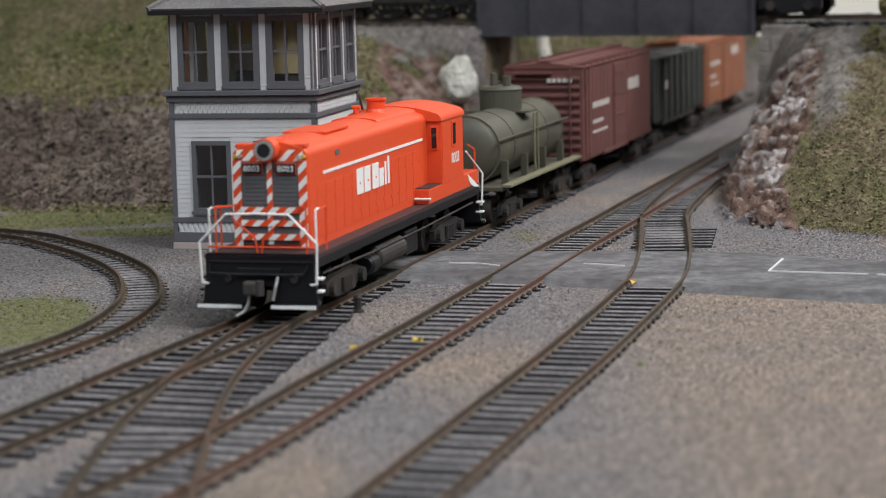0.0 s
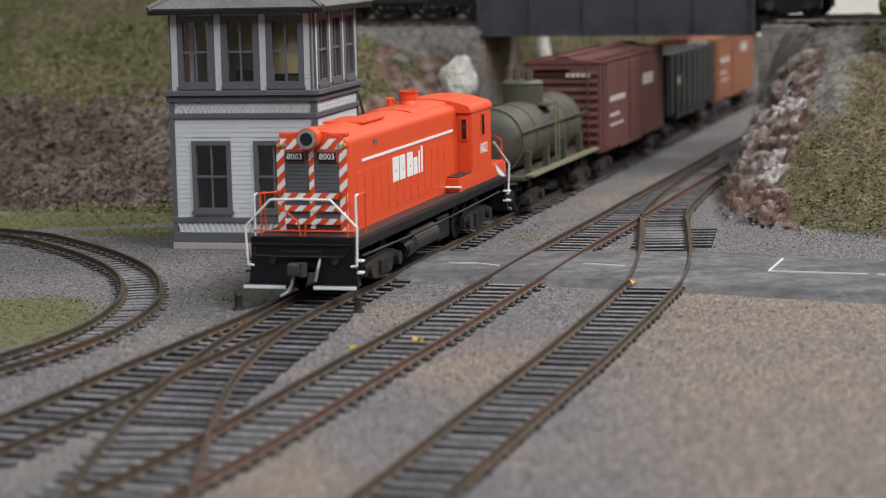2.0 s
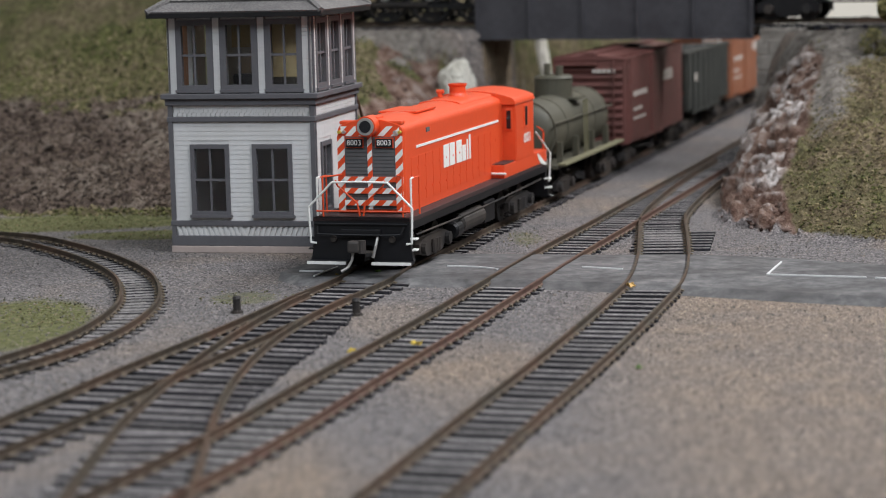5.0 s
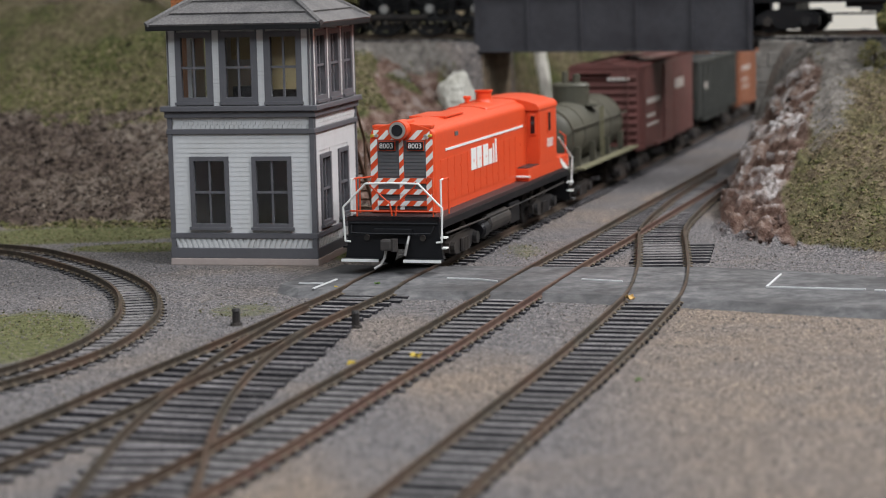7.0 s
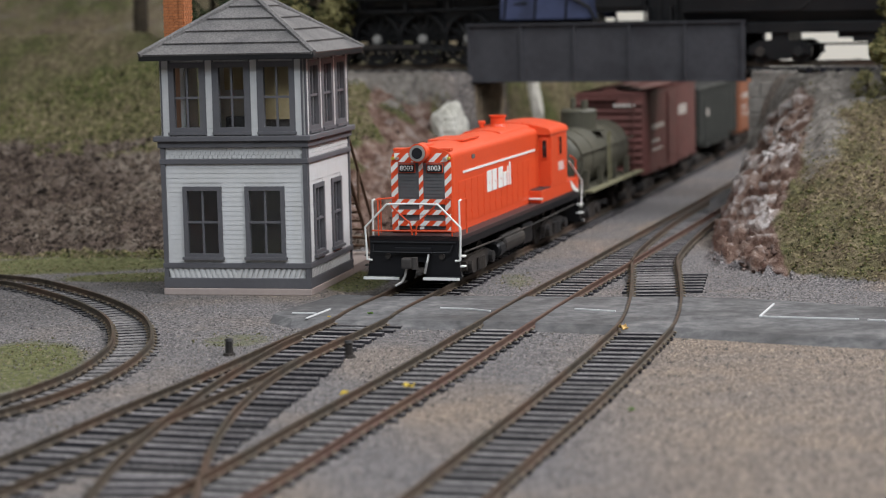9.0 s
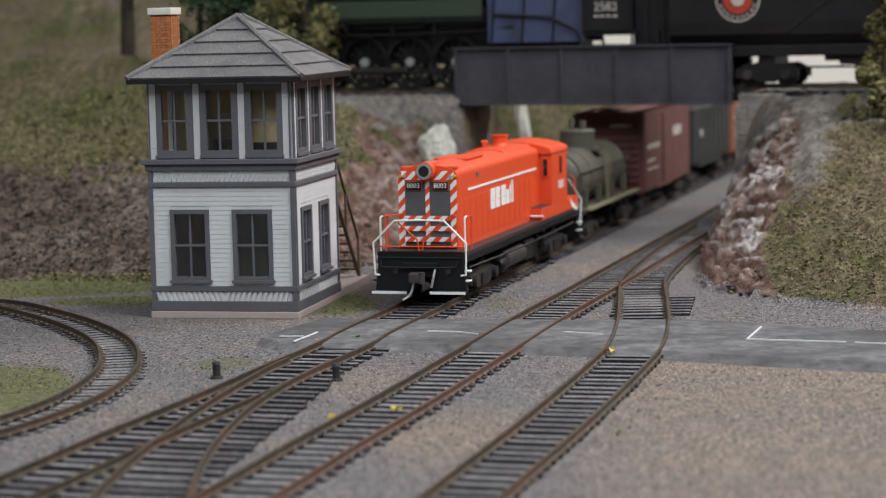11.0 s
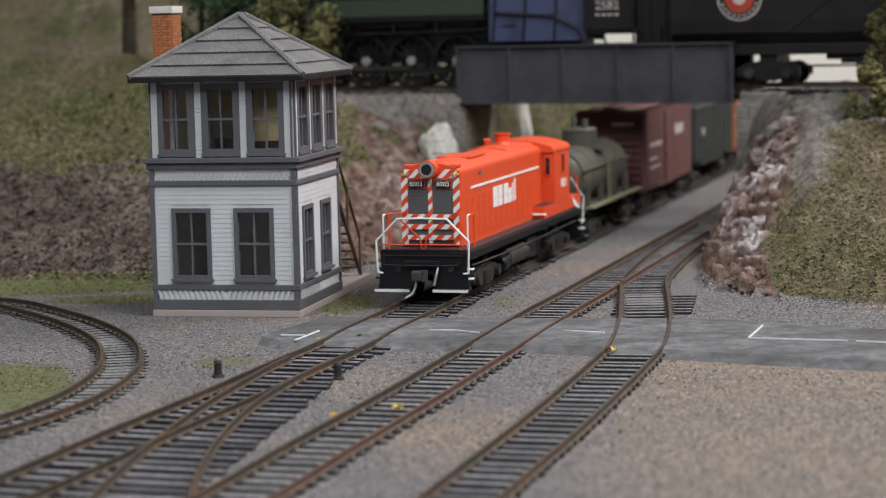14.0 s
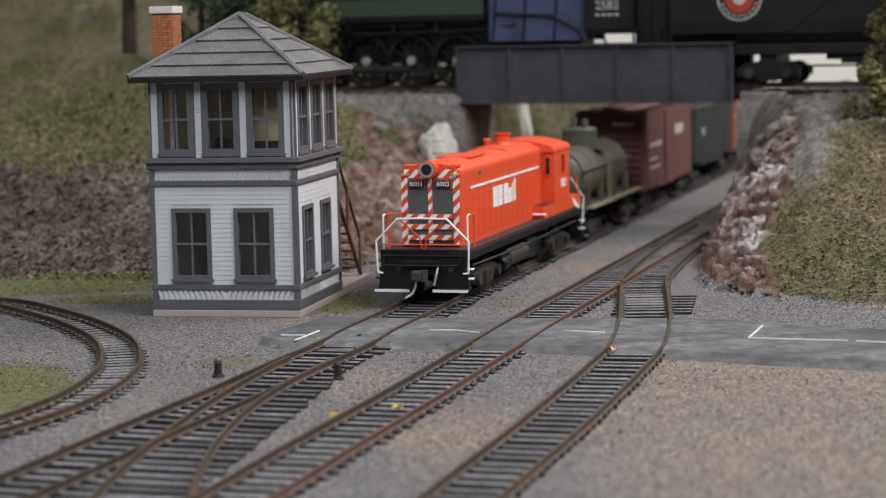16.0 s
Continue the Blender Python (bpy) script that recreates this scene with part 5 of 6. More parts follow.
M_KNUCKLE = paint("worn_metal", (74, 70, 68), rough=0.5, spread=0.15, metal=0.3)
M_GLASSDARK = paint("dark_window", (26, 28, 32), rough=0.08, spread=0.1, spec=0.6)
M_FADED = paint("faded_lettering", (188, 180, 172), rough=0.7, spread=0.1)
M_TANKBOARD = paint("dusty_olive", (112, 108, 84), rough=0.8, spread=0.12)

LOCO = locomotive()
CARS = [tank_car(199), box_car(323, "box_car", M_OXIDE, "oxide-red box car with ribbed ends and faded white lettering"), hopper_car(474),
        box_car(618, "box_car", M_ORANGE, "faded orange-brown box car at the end of the train", height=42.5)]


# ---- girder bridge, abutments and the steam engine on the upper line ----
def bridge_pose(u=0.0, v=0.0, z=0.0):
    p = BRIDGE + BD * u + BV * v
    return pose(p.x * MM, p.y * MM, z * MM, 0, 0, math.degrees(-.4163))


def girder_bridge():
    b = thing("girder_bridge", bridge_pose(), "dark grey riveted plate-girder railway bridge over the tracks", "bridge")
    n, z0, z1 = 139.5, 58.0, 86.2
    for v in (0, 34):
        g = part("girder", boxes((0, n, v - .8, v + .8, z0, z1)), M_GIRDER, b)
        part("top_flange", boxes((-.6, n + .6, v - 2.6, v + 2.6, z1 - .9, z1), bevel=.15), M_GIRDER, g)
        part("bottom_flange", boxes((-.6, n + .6, v - 2.6, v + 2.6, z0, z0 + .9), bevel=.15), M_GIRDER, g)
        for k in range(6):
            u = .6 + k * (n - 1.2) / 5
            part("stiffener", boxes((u - .55, u + .55, v - 2.3, v + 2.3, z0 + .9, z1 - .9), bevel=.1), M_GIRDER, g)
            bm = bmesh.new()
            for i in range(9):
                for s in (-1.2, 1.2):
                    bmesh.ops.create_icosphere(bm, subdivisions=1, radius=.24, matrix=Matrix.Translation((u + s, v - .85, z0 + 2.2 + i * 3.0)))
            tagged(part("rivets", bm, M_GIRDER, g), kind="stuff")
    part("deck", boxes((0, n, .8, 33.2, 61.0, 63.4)), M_SIDEFRAME, b)
    for k in range(10):
        u = 6 + k * 14
        part("floor_beam", boxes((u - 1, u + 1, .8, 33.2, 58.4, 61)), M_GIRDER, b)
    # abutments of cut stone
    for u0, u1, rockface in ((-14, 4, M_ABUT), (141, 164, M_GREYROCK)):
        a = thing("abutment", bridge_pose(), "tan cut-stone bridge abutment in the bank" if u0 < 0 else "grey-brown rough stone abutment in the bank", "abutment", "bridge abutments")
        part("core", boxes((u0 + 1, u1 - 1, 1, 35, 0, 57.4 if u0 < 0 else 62.8), bevel=1.2), rockface, a)
        z = 0.0
        row = 0
        while z < 56:
            h = 7.1
            x = u0 - (4 if row % 2 else 0)
            while x < u1 - 1:
                x0, x1 = max(x, u0), min(x + 10, u1)
                if x1 - x0 > 1.5:
                    part("stone", boxes((x0 + .15, x1 - .15, -rng.uniform(.2, .9), 4, z + .15, z + h), bevel=.5), rockface, a)
                x += 10
            y = 4.0
            while y < 34:
                if u0 < 0:
                    part("stone", boxes((u1 - 3, u1 + rng.uniform(.1, .7), y + .15, min(36, y + 10) - .15, z + .15, z + h), bevel=.5), rockface, a)
                y += 10
            z += 7.2
            row += 1


girder_bridge()


def steam_engine():
    e = thing("steam_locomotive", bridge_pose(0, 17, BED + 3), "black and green steam locomotive standing on the upper line", "steam locomotive")
    # local x runs along the line, y across, z from the rail
    for x in (-78, -53, -28, -3):
        for s in (-1, 1):
            bm = bmesh.new()
            n = 40
            r = 13.3
            ro = [(r * math.cos(2 * math.pi * i / n), r * math.sin(2 * math.pi * i / n)) for i in range(n)]
            for q0, q1, d in ((1.0, .86, 1.5),):
                rings = []
                for k, y in ((q0, -d), (q0, d), (q1, d), (q1, -d)):
                    rings.append([bm.verts.new((x + a * k, s * 8.8 + y, 13.3 + c * k)) for a, c in ro])
                for i in range(4):
                    A, B = rings[i], rings[(i + 1) % 4]
                    for j in range(n):
                        bm.faces.new((A[j], A[(j + 1) % n], B[(j + 1) % n], B[j]))
            w = part("driving_wheel", bm, M_STEAM, e, "large black spoked driving wheel")
            bm = bmesh.new()
            for i in range(14):
                a = 2 * math.pi * i / 14
                rod(bm, (x, s * 8.8, 13.3), (x + 11.8 * math.cos(a), s * 8.8, 13.3 + 11.8 * math.sin(a)), .55, 5)
            tagged(part("spokes", bm, M_STEAM, w), kind="stuff")
            bm = bmesh.new()
            rod(bm, (x, s * 7.4, 13.3), (x, s * 11, 13.3), 2.2, 14)
            rod(bm, (x, s * 11, 13.3), (x, s * 11.4, 13.3), 1.2, 12)
            part("hub", bm, M_STEEL, w)
            part("counterweight", boxes((x - 5, x + 5, s * 8.8 - 1.2, s * 8.8 + 1.2, 2.4, 6)), M_STEAM, w)
    for s in (-1, 1):
        part("side_rod", boxes((-80, -1, s * 12.0 - .6, s * 12.0 + .6, 7.0, 9.2), bevel=.2), M_STEAM, e)
        part("main_rod", boxes((-110, -28, s * 13.4 - .6, s * 13.4 + .6, 8.6, 10.6), bevel=.2), M_SIDEFRAME, e)
        part("running_board", boxes((-130, 14, s * 15.0 - 2.2, s * 15.0 + 2.2, 33, 34.6), bevel=.2), M_STEAM, e)
        part("board_skirt", boxes((-130, 14, s * 16.6 - .4, s * 16.6 + .4, 35.5, 44)), M_GREEN, e)
        for x in (-60, -35, -12):
            part("bracket", boxes((x - .8, x + .8, s * 12 - 3, s * 12 + 3, 27, 36)), M_STEAM, e)
        part("piping", rods([(-100, s * 13, 27.4), (-40, s * 13, 27.0), (10, s * 13, 28), (30, s * 14.4, 30)], .7), M_STEAM, e)
        part("air_reservoir", capsule_x(-52, -18, s * 11, 32.0, 3.2), M_STEAM, e)
        part("firebox_side", boxes((16, 66, s * 13.5 - 1, s * 13.5 + 1, 22, 46), bevel=.5), M_STEAMBLUE, e, "steel-blue firebox jacket")
        for k in range(3):
            part("firebox_pipe", rods([(18 + k * 16, s * 14.8, 22), (19 + k * 16, s * 15, 30 + 2 * k), (20 + k * 16, s * 15, 46)], .5), M_STEAM, e)
        part("injector_pipe", rods([(20, s * 15.4, 36), (50, s * 15.4, 34), (62, s * 15.4, 28), (66, s * 15, 20)], .7), M_STEAM, e)
        cabs = part("cab_side", boxes((66, 90, s * 16.5 - .6, s * 16.5 + .6, 27, 60), bevel=.3), M_STEAM, e)
        lettering("2582", 6.0, M_FADED, cabs, Matrix.Translation((78 * MM, s * 17.2 * MM, 38.4 * MM)) @ pose(0, 0, 0, 90, 0, 0 if s < 0 else 180), "figures")
        for k in range(4):
            part("small_mark", boxes((72 + k * 3.2, 74.2 + k * 3.2, s * 17.15 - .1, s * 17.15 + .1, 33.6, 34.6)), M_FADED, cabs)
        for x in (90.5, 98, 106):
            part("vestibule_rail", rods([(x, s * 15.5, 18), (x, s * 15.5, 48)], .6), M_STEAM, e)
        part("cab_step", boxes((92, 104, s * 15 - 2, s * 15 + 2, 10, 11), (92, 104, s * 15 - 2, s * 15 + 2, 16, 17), (92, 93, s * 15 - 2, s * 15 + 2, 10, 27), (103, 104, s * 15 - 2, s * 15 + 2, 10, 27)), M_STEAM, e)
    part("boiler", capsule_x(-140, 66, 0, 54, 14.5), M_GREEN, e, "dark green boiler jacket")
    part("engine_frame", boxes((-130, 60, -5.5, 5.5, 12, 40), bevel=.5), M_STEAM, e)
    part("ash_pan", boxes((18, 62, -10, 10, 9, 24), bevel=1), M_STEAM, e)
    part("trailing_truck", boxes((14, 62, -11.5, -9.5, 5, 12), (14, 62, 9.5, 11.5, 5, 12), bevel=.6), M_STEAM, e)
    for x in (24, 50):
        bm = bmesh.new()
        rod(bm, (x, -9, 6.5), (x, 9, 6.5), 6.5, 20)
        part("trailing_wheel", bm, M_STEAM, e)
    part("cab_roof", boxes((64, 94, -17.2, 17.2, 58, 61), bevel=.8), M_STEAM, e)
    part("vestibule", boxes((91, 109, -13, 13, 12, 52), bevel=.6), M_STEAM, e, "dark gangway between cab and tender")
    part("cab_floor", boxes((66, 92, -16, 16, 25, 27)), M_STEAM, e)
    t = thing("tender", bridge_pose(0, 17, BED + 3), "black steam locomotive tender with a round white-edged emblem", "tender")
    prof = [(-17, 24), (17, 24), (17.4, 30), (17.4, 52), (-17.4, 52), (-17.4, 30)]
    part("frame", boxes((108, 260, -14, 14, 14, 19), bevel=.4), M_STEAM, t)
    part("tank", prism(bmesh.new(), [(-12, 18), (12, 18), (17, 24), (17.4, 30), (17.4, 54), (-17.4, 54), (-17.4, 30), (-17, 24)], "x", 110, 262), M_STEAM, t)
    part("sloped_skirt", prism(bmesh.new(), [(110, 24.5), (166, 24.5), (190, 42), (262, 42), (262, 43), (188, 43), (165, 25.5), (110, 25.5)], "y", -17.9, -17.3), M_STEAM, t)
    for s in (-1, 1):
        m = Matrix.Translation((143 * MM, s * 17.45 * MM, 40.5 * MM)) @ pose(0, 0, 0, 90, 0, 0)
        for name, r, d, mat in (("emblem_ring", 10.6, .3, M_FADED), ("emblem_band", 9.8, .42, M_STEAM), ("emblem_field", 7.0, .55, M_EMBLEM), ("emblem_figure", 3.2, .68, M_FADED)):
            bm = bmesh.new()
            bmesh.ops.create_cone(bm, cap_ends=True, segments=32, radius1=r, radius2=r, depth=d * 2)
            o = part(name, bm, mat, t)
            o.matrix_basis = m
        for k in range(9):
            a = math.radians(200 + k * 17.5)
            bm = boxes((-.75, .75, -.45, .45, -.55, .55))
            o = part("emblem_mark", bm, M_FADED, t)
            o.matrix_basis = m @ Matrix.Translation((8.4 * MM * math.cos(a), 8.4 * MM * math.sin(a), 0)) @ pose(0, 0, 0, 0, 0, math.degrees(a) + 90)
    for x in (146, 164, 216, 234):
        bm = bmesh.new()
        for s in (-1, 1):
            rod(bm, (x, s * 7.6, 5.4), (x, s * 9.8, 5.4), 5.4, 20)
        rod(bm, (x, -9, 5.4), (x, 9, 5.4), 1, 8)
        part("tender_wheel", bm, M_STEAM, t)
    for x in (155, 225):
        for s in (-1, 1):
            bm = prism(bmesh.new(), [(x - 15, 4), (x - 7, 4), (x - 4, 1.8), (x + 4, 1.8), (x + 7, 4), (x + 15, 4), (x + 15, 8), (x + 8, 10.5), (x - 8, 10.5), (x - 15, 8)], "y", s * 11.5 - 1, s * 11.5 + 1)
            part("truck_frame", bm, M_STEAM, t)
            for q in (-9, 9):
                bm = bmesh.new()
                rod(bm, (x + q, s * 12, 5.4), (x + q, s * 14.2, 5.4), 2.2, 10)
                part("journal_box", bm, M_SIDEFRAME, t)
        part("truck_bolster", boxes((x - 4, x + 4, -12, 12, 6, 14)), M_STEAM, t)
    tender_gear(t)


def tender_gear(t):
    """Stepped apron and brake rod between the tender's trucks."""
    part("brake_rod", rods([(168, -8, 8.6), (206, -8, 8.6)], .5), M_STEAM, t)
    for k, (x0, z0) in enumerate(((182, 11.5), (189, 9.6), (196, 7.8), (203, 6.4))):
        part("apron_step", boxes((x0, x0 + 8, -11 - .2 * k, 11 + .2 * k, z0, 15), bevel=.3), M_STEAM, t)


def capsule_x(x0, x1, y, z, r):
    bm = bmesh.new()
    rod(bm, (x0, y, z), (x1, y, z), r, 28)
    return bm


M_EMBLEM = paint("emblem_red", (168, 62, 44), rough=0.6)
steam_engine()


# ---- loose stuff on the land: grains, rocks, turf clumps, trees ----
def island_material(name, stops, rough=0.95, bump=0.0):
    m = bpy.data.materials.new(name)
    m.use_nodes = True
    nt = m.node_tree
    b = nt.nodes["Principled BSDF"]
    b.inputs["Roughness"].default_value = rough
    b.inputs["Specular IOR Level"].default_value = 0.15
    g = nt.nodes.new("ShaderNodeNewGeometry")
    co = nt.nodes.new("ShaderNodeTexCoord")
    tex = nt.nodes.new("ShaderNodeTexNoise")
    tex.inputs["Scale"].default_value, tex.inputs["Detail"].default_value = 260, 7
    nt.links.new(co.outputs["Object"], tex.inputs["Vector"])
    ad = nt.nodes.new("ShaderNodeMath")
    ad.operation = "MULTIPLY_ADD"
    ad.inputs[1].default_value, ad.inputs[2].default_value = .55, -.275
    nt.links.new(tex.outputs["Fac"], ad.inputs[0])
    sm = nt.nodes.new("ShaderNodeMath")
    nt.links.new(g.outputs["Random Per Island"], sm.inputs[0])
    nt.links.new(ad.outputs[0], sm.inputs[1])
    r = nt.nodes.new("ShaderNodeValToRGB")
    els = r.color_ramp.elements
    els.remove(els[0])
    for i, c in enumerate(stops):
        e = els[0] if i == 0 else els.new(i / (len(stops) - 1))
        e.position, e.color = i / (len(stops) - 1), lin(c)
    nt.links.new(sm.outputs[0], r.inputs[0])
    nt.links.new(r.outputs[0], b.inputs["Base Color"])
    if bump:
        bp = nt.nodes.new("ShaderNodeBump")
        bp.inputs["Strength"].default_value, bp.inputs["Distance"].default_value = bump, .001
        nt.links.new(tex.outputs["Fac"], bp.inputs["Height"])
        nt.links.new(bp.outputs[0], b.inputs["Normal"])
    return m


M_GRAINS = island_material("ballast_grains", [(70, 67, 67), (100, 97, 96), (116, 112, 110), (128, 120, 113), (156, 146, 136)])
M_TURF = island_material("ground_foam", [(40, 38, 28), (72, 74, 44), (98, 100, 60), (112, 102, 78), (140, 128, 100)])
M_DRYFOAM = island_material("dry_ground_foam", [(58, 50, 40), (94, 84, 64), (120, 108, 84), (110, 106, 70), (148, 134, 106)])
M_DRYTURF = island_material("earth_clumps", [(38, 32, 28), (64, 55, 49), (84, 73, 64), (102, 90, 80)])
M_ROCK = island_material("drybrushed_rock", [(44, 34, 30), (74, 58, 52), (92, 75, 68), (108, 92, 85), (136, 122, 116)], bump=.7)
M_OLIVE = island_material("olive_leaves", [(58, 58, 36), (94, 92, 58), (122, 116, 78), (150, 142, 100)])
M_DARKLEAF = island_material("dark_leaves", [(22, 34, 22), (44, 62, 42), (66, 84, 58), (84, 96, 66)])

OCTA = [(1, 0, 0), (-1, 0, 0), (0, 1, 0), (0, -1, 0), (0, 0, 1), (0, 0, -1)]
OCTA_F = [(0, 2, 4), (2, 1, 4), (1, 3, 4), (3, 0, 4), (2, 0, 5), (1, 2, 5), (3, 1, 5), (0, 3, 5)]


def clump_mesh(name, spots, mat, seed=1):
    """Many small uneven grains: spots are (x, y, z, size) in mm."""
    g = np.random.default_rng(seed)
    n = len(spots)
    base = np.array(OCTA, float)
    sp = np.array(spots, float)
    v = base[None] * g.uniform(.55, 1.25, (n, 6, 1)) + g.uniform(-.3, .3, (n, 6, 3))
    a = g.uniform(0, 6.28, n)
    ca, sa = np.cos(a)[:, None], np.sin(a)[:, None]
    v = np.stack([v[..., 0] * ca - v[..., 1] * sa, v[..., 0] * sa + v[..., 1] * ca, v[..., 2] * .8], -1)
    v = (v * sp[:, None, 3:4] + sp[:, None, :3]).reshape(-1, 3) * MM
    f = (np.array(OCTA_F)[None] + 6 * np.arange(n)[:, None, None]).reshape(-1, 3)
    me = bpy.data.meshes.new(name)
    me.from_pydata(v.tolist(), [], f.tolist())
    me.materials.append(mat)
    return me


def stuff(name, spots, mat, label, category, seed):
    ob = new(name, clump_mesh(name, spots, mat, seed))
    return tagged(ob, label, category, kind="stuff")


def scatter_land():
    r = random.Random(11)
    turf, dry, earth, grains = [], [], [], []
    while len(turf) + len(dry) < 36000:
        x, y = r.uniform(-235, 300), r.uniform(600, 1095)
        if abs(x) > y * .235 + 10:
            continue
        h, rock, ea, cover, flat, scree, tan = land(x, y)
        if cover < .35 and r.random() > flat * .3:
            continue
        if rock > .35 or r.random() < rock or r.random() < scree * 1.1:
            continue
        s = r.uniform(.4, 1.0) * r.choice((1, 1, 1, 1.6)) if cover > .3 else r.uniform(.25, .6)
        if ea > .4 + .3 * r.random():
            if r.random() < .4:
                earth.append((x, y, h - .1, s * 1.25))
            continue
        (dry if x > 60 and r.random() < .4 + .55 * tan else turf).append((x, y, h + r.uniform(-.2, .2), s * (.62 if x > 60 else .85)))
    while len(grains) < 26000:
        y = 380 + 420 * r.random() ** 1.3
        x = r.uniform(-.24, .24) * y
        h, rock, ea, cover, flat, scree, tan = land(x, y)
        if cover > .1 or on_track(x, y):
            continue
        grains.append((x, y, r.uniform(-.1, .2), r.choice((.16, .2, .22, .26, .32, .42))))
    stuff("turf_clumps", turf, M_TURF, "coarse green and olive ground-foam turf on the banks", "grass", 3)
    stuff("dry_turf_clumps", dry, M_DRYFOAM, "tan and straw-coloured dry turf on the slope", "grass", 6)
    stuff("earth_clods", earth, M_DRYTURF, "dark brown clods of bare earth on the slope", "earth", 4)
    stuff("gravel", grains, M_GRAINS, "loose grey and tan ballast gravel across the yard", "gravel", 5)
    # rocks
    verts, faces = [], []
    bm0 = bmesh.new()
    bmesh.ops.create_icosphere(bm0, subdivisions=2, radius=1)
    bv = [v.co.copy() for v in bm0.verts]
    bf = [[v.index for v in f.verts] for f in bm0.faces]
    bm0.free()
    count = 0
    while count < 260:
        x, y = r.uniform(-60, 230), r.uniform(740, 1090)
        h, rock, ea, cover, flat, scree, tan = land(x, y)
        if rock < .3 or r.random() > rock or h > 8 and r.random() < .9:
            continue
        s = r.choice((.5, .6, .8, 1.0, 1.5))
        off = Vector((r.uniform(0, 99), r.uniform(0, 99), r.uniform(0, 99)))
        sc = Vector((r.uniform(.8, 1.3), r.uniform(.8, 1.3), r.uniform(.7, 1.2)))
        k = len(verts)
        for c in bv:
            d = 1 + .55 * noise.noise(c * 1.3 + off) + .3 * noise.noise(c * 3.2 + off)
            verts.append(((x + c.x * sc.x * s * d) * MM, (y + c.y * sc.y * s * d) * MM, (h - .25 * s + c.z * sc.z * s * d) * MM))
        faces += [[k + i for i in f] for f in bf]
        count += 1
    me = bpy.data.meshes.new("rocks")
    me.from_pydata(verts, [], faces)
    me.materials.append(M_ROCK)
    me.polygons.foreach_set("use_smooth", [True] * len(me.polygons))
    tagged(new("rocks", me), "rugged red-brown rocks dusted with white in the cutting", "rocks", kind="stuff")


def on_track(x, y):
    for line, half in TRACK_LINES:
        for p in line:
            if abs(p.y - y) < 8 and math.hypot(p.x - x, p.y - y) < half:
                return True
    return False


TRACK_LINES = [(arc_points([Vector(p) for p in reversed(MAIN)], 6), 11), (arc_points([(-66, 388), (-43.5, 458), (-20, 535), (6, 622), (36, 727), (66, 826)], 6), 8),
               (arc_points([(-11.5, 386), (11, 465), (38.5, 565), (58, 650), (69.5, 750)], 6), 9), (arc_points([(-160.5, 782), (-122.5, 725), (-97, 646), (-98.5, 580), (-118, 528)], 6), 7),
               (arc_points([(-45, 600), (-58, 540), (-66, 460), (-70, 390)], 6), 11), (arc_points([(-40, 715), (40, 694), (120, 650), (200, 620)], 8), 32)]
scatter_land()


def tree(x, y, height, spread, mat, label, seed, low=.25, trunk=2.2, shape="round", count=2600, leaf=.04):
    r = random.Random(seed)
    z = land(x, y)[0]
    t = thing("tree", pose(x * MM, y * MM, (z - 1) * MM), label, "tree", "layout trees")
    bm = bmesh.new()
    rod(bm, (0, 0, 0), (spread * .03, 0, height * .5), trunk, 9, trunk * .7)
    rod(bm, (spread * .03, 0, height * .5), (0, spread * .04, height * .9), trunk * .7, 8, trunk * .25)
    lobes = []
    for i in range(16):
        f = low + (.97 - low) * (i + r.random()) / 16
        a = r.uniform(0, 6.28)
        rad = spread * ((1 - f) ** .7 * 1.1 if shape == "cone" else math.sin(min(1, (f - low) / (1 - low) * .9 + .12) * math.pi) ** .6) * r.uniform(.35, .9)
        c = Vector((rad * math.cos(a), rad * math.sin(a), height * f))
        rod(bm, (0, 0, height * (f * .8)), c, trunk * .28, 5, trunk * .1)
        lobes.append((c, spread * r.uniform(.22, .42)))
    part("trunk", bm, M_BARK, t)
    spots = []
    for k in range(count):
        c, s = r.choice(lobes)
        d = Vector((r.gauss(0, 1), r.gauss(0, 1), r.gauss(0, .8))).normalized() * s * r.uniform(.55, 1.12)
        q = c + d
        spots.append((q.x, q.y, q.z, r.uniform(.5, 1.5) * spread * leaf))
    crown = new("crown", clump_mesh("crown", spots, mat, seed))
    crown.parent = t


tree(-162, 1150, 110, 42, M_DARKLEAF, "tall dark trunk with green crown on the bank", 1, low=.45, trunk=4.2)
tree(-122, 1128, 62, 26, M_DARKLEAF, "dark green bushy tree on the bank", 2, low=.12)
tree(-92, 1118, 66, 27, M_DARKLEAF, "dark green bushy tree on the bank", 3, low=.15)
tree(-66, 1100, 60, 24, M_OLIVE, "olive green bushy tree beside the line", 4, low=.3)
tree(194, 950, 78, 20, M_OLIVE, "yellow-olive conifer above the rocky cutting", 5, low=.04, trunk=1.5, shape="cone", count=9000, leaf=.055)
tree(196, 905, 20, 13, M_OLIVE, "low yellow-olive bush on the slope", 6, low=.05, trunk=1)
tree(178, 935, 12, 9, M_OLIVE, "low yellow-olive bush on the slope", 7, low=.05, trunk=.8, count=1200)


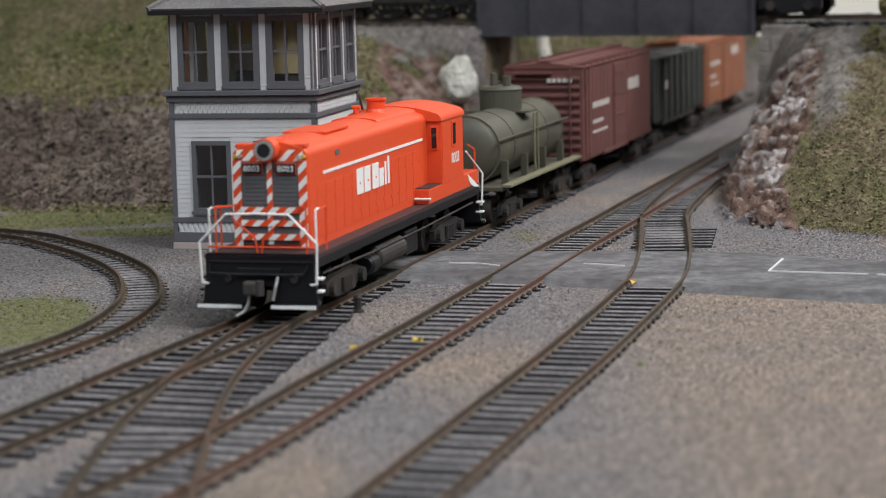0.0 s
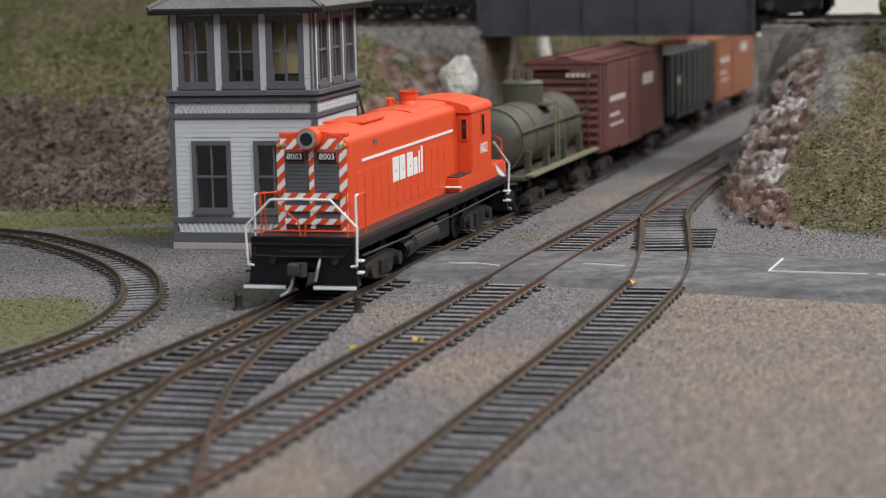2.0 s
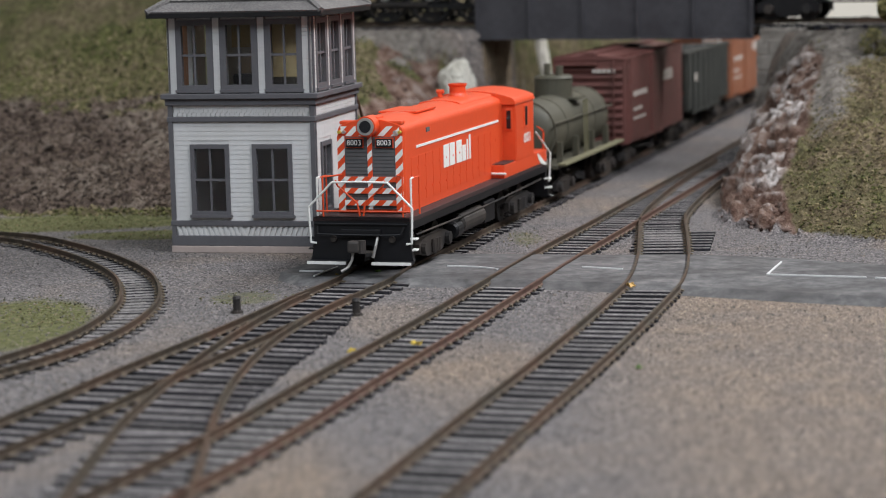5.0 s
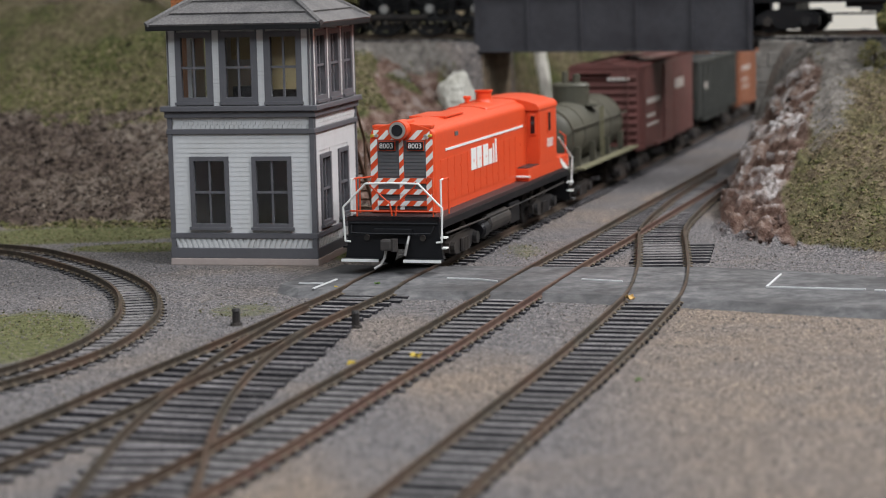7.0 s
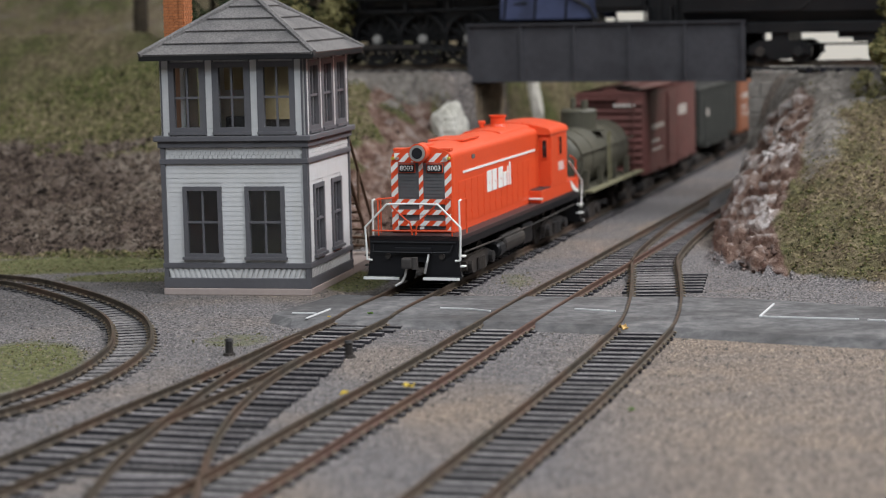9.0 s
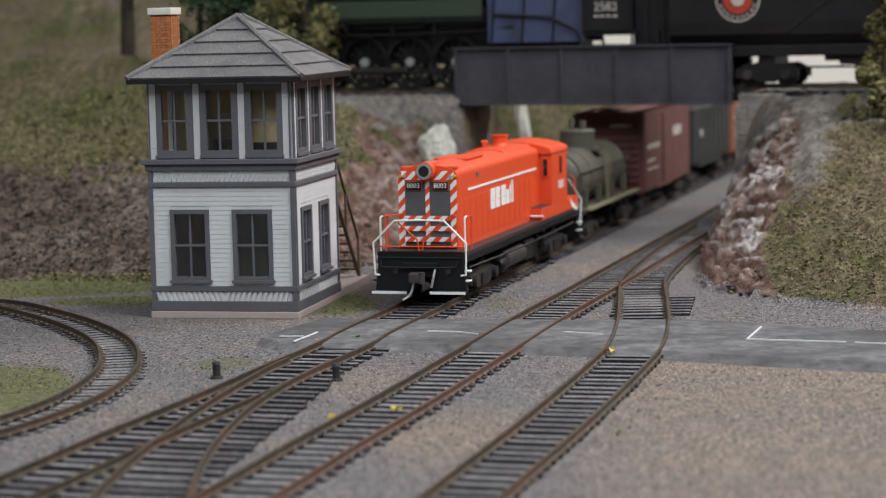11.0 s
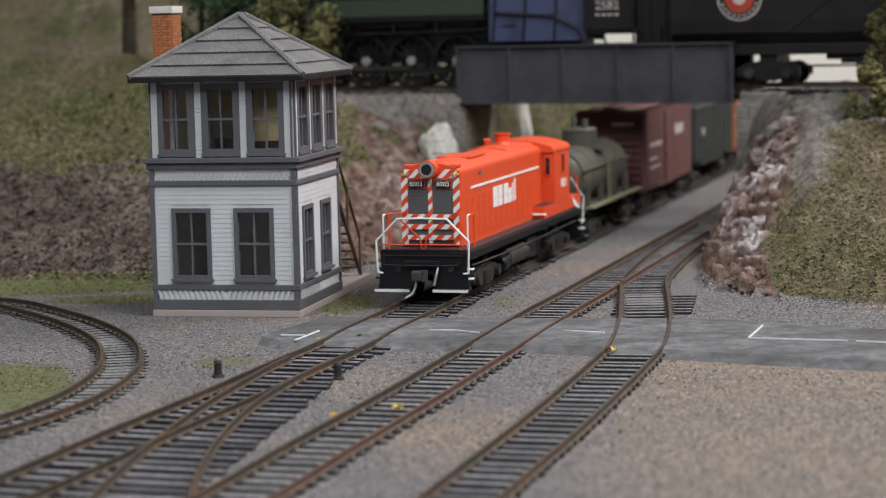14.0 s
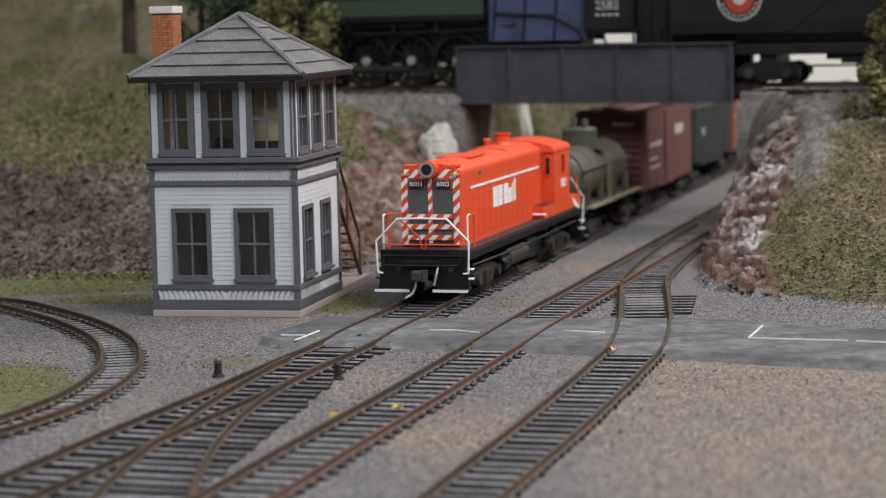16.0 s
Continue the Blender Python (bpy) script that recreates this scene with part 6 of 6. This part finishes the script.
def plaster_rock(x, y, z, sx, sy, sz, seed, mat, label):
    bm = bmesh.new()
    bmesh.ops.create_icosphere(bm, subdivisions=4, radius=1)
    o = Vector((seed * 7.1, 3, 1))
    for v in bm.verts:
        c = v.co.copy()
        d = 1 + .35 * noise.noise(c * 1.2 + o) + .22 * abs(noise.noise(c * 3 + o)) + .08 * noise.noise(c * 8 + o)
        v.co = Vector((c.x * sx * d, c.y * sy * d, c.z * sz * d))
    ob = link("plaster_rock", bm, mat)
    ob.matrix_basis = pose(x * MM, y * MM, z * MM)
    tagged(ob, label, "rock", "plaster rocks")


plaster_rock(-1, 1052, 38, 8, 6.5, 10.5, 1, M_PLASTER, "unpainted cream-white plaster rock beside the abutment")
plaster_rock(40, 1150, 26, 9, 7, 32, 2, M_PLASTER, "tall whitish plaster rock standing behind the bridge")


M_BACKDROP = paint("glowing_pale_backdrop", (214, 208, 196), rough=0.95, spread=0.03, scale=20)
# no lamp here: emission is added so that the board looks lit
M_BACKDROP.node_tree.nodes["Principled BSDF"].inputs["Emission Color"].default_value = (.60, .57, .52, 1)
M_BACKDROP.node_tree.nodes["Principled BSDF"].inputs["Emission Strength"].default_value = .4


def backdrop():
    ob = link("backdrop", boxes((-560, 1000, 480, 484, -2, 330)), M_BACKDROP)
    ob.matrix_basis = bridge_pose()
    tagged(ob, "plain pale beige backdrop board with an added glow behind the upper line", "backdrop", kind="structure")


backdrop()


def shed():
    s = thing("shed", pose(.075, 1.40, 0, 0, 0, -20), "small brown timber shed behind the bridge", "shed")
    part("wall", boxes((-30, 40, -20, 20, -2, 40)), M_SIDEFRAME, s)
    part("roof", prism(bmesh.new(), [(-26, 38), (0, 54), (26, 38), (26, 41), (0, 57), (-26, 41)], "x", -36, 46), M_BROWN, s)


shed()


def stub_post(x, y):
    t = thing("stub_post", pose(x * MM, y * MM, 0), "short dark stub post beside the track", "post", "track-side posts")
    bm = bmesh.new()
    rod(bm, (0, 0, -.5), (0, 0, 4.6), 1.25, 10, 1.1)
    rod(bm, (0, 0, 4.2), (0, 0, 5.0), 1.4, 10, 1.0)
    part("shaft", bm, M_SIDEFRAME, t)
    bm = bmesh.new()
    rod(bm, (0, 0, -.2), (0, 0, .8), 1.9, 10, 1.7)
    part("foot", bm, M_SIDEFRAME, t)


stub_post(-65.2, 617.9)
stub_post(-30.5, 609.3)


def leaf_scrap(x, y, z, s, seed, mat):
    r = random.Random(seed)
    bm = bmesh.new()
    ring = [(math.cos(a) * s * r.uniform(.6, 1.1), math.sin(a) * s * r.uniform(.4, .9), r.uniform(0, .9) * s) for a in [i * 6.283 / 9 for i in range(9)]]
    lo_ = [bm.verts.new(q) for q in ring]
    hi_ = [bm.verts.new((q[0], q[1], q[2] + .25)) for q in ring]
    bm.faces.new(lo_)
    bm.faces.new(hi_)
    for i in range(9):
        bm.faces.new((lo_[i], lo_[(i + 1) % 9], hi_[(i + 1) % 9], hi_[i]))
    ob = link("leaf_scrap", bm, mat)
    ob.matrix_basis = pose(x * MM, y * MM, z * MM, 0, 0, seed * 50)
    tagged(ob, "small crumpled yellow leaf scrap lying on the track", "leaf", "leaf scraps")


M_TANLEAF = paint("tan_leaf", (196, 160, 100), rough=0.8)
M_GREENLEAF = paint("green_leaf", (84, 110, 52), rough=0.8)
leaf_scrap(49.5, 640, 1.6, 2.0, 1, M_TANLEAF)
leaf_scrap(-39.5, 676, 1.2, 1.3, 2, M_YELLOW)
leaf_scrap(-28.6, 542, 1.6, 1.4, 3, M_YELLOW)
leaf_scrap(-12.3, 544, 2.6, 1.8, 4, M_YELLOW)
leaf_scrap(-27, 680, 1.4, 1.4, 5, M_GREENLEAF)
leaf_scrap(42, 520, .1, 1.2, 6, M_GREENLEAF)


# ---- what moves ----
def motions():
    times = [t for t, _ in RUN]

    def place(t, s):
        p = on_main(s - run(t), .9)
        yaw = H1 + 0.006 - (0.027 * smooth(40, 176, run(t)) if s == 0 else 0.0)
        return pose(p.x * MM, p.y * MM, RAIL_TOP * MM, 0, 0, -math.degrees(yaw))

    walk(LOCO, [(t, place(t, 0)) for t in times])
    for car, s in CARS:
        walk(car, [(t, place(t, s)) for t in times])
    fine = [i * 0.25 for i in range(47)] + [16.0]
    for w, y, r in WHEELS:
        walk(w, [(t, pose(0, y * MM, r * MM, -math.degrees((run(0) - run(t)) / r), 0, 0)) for t in fine])


motions()
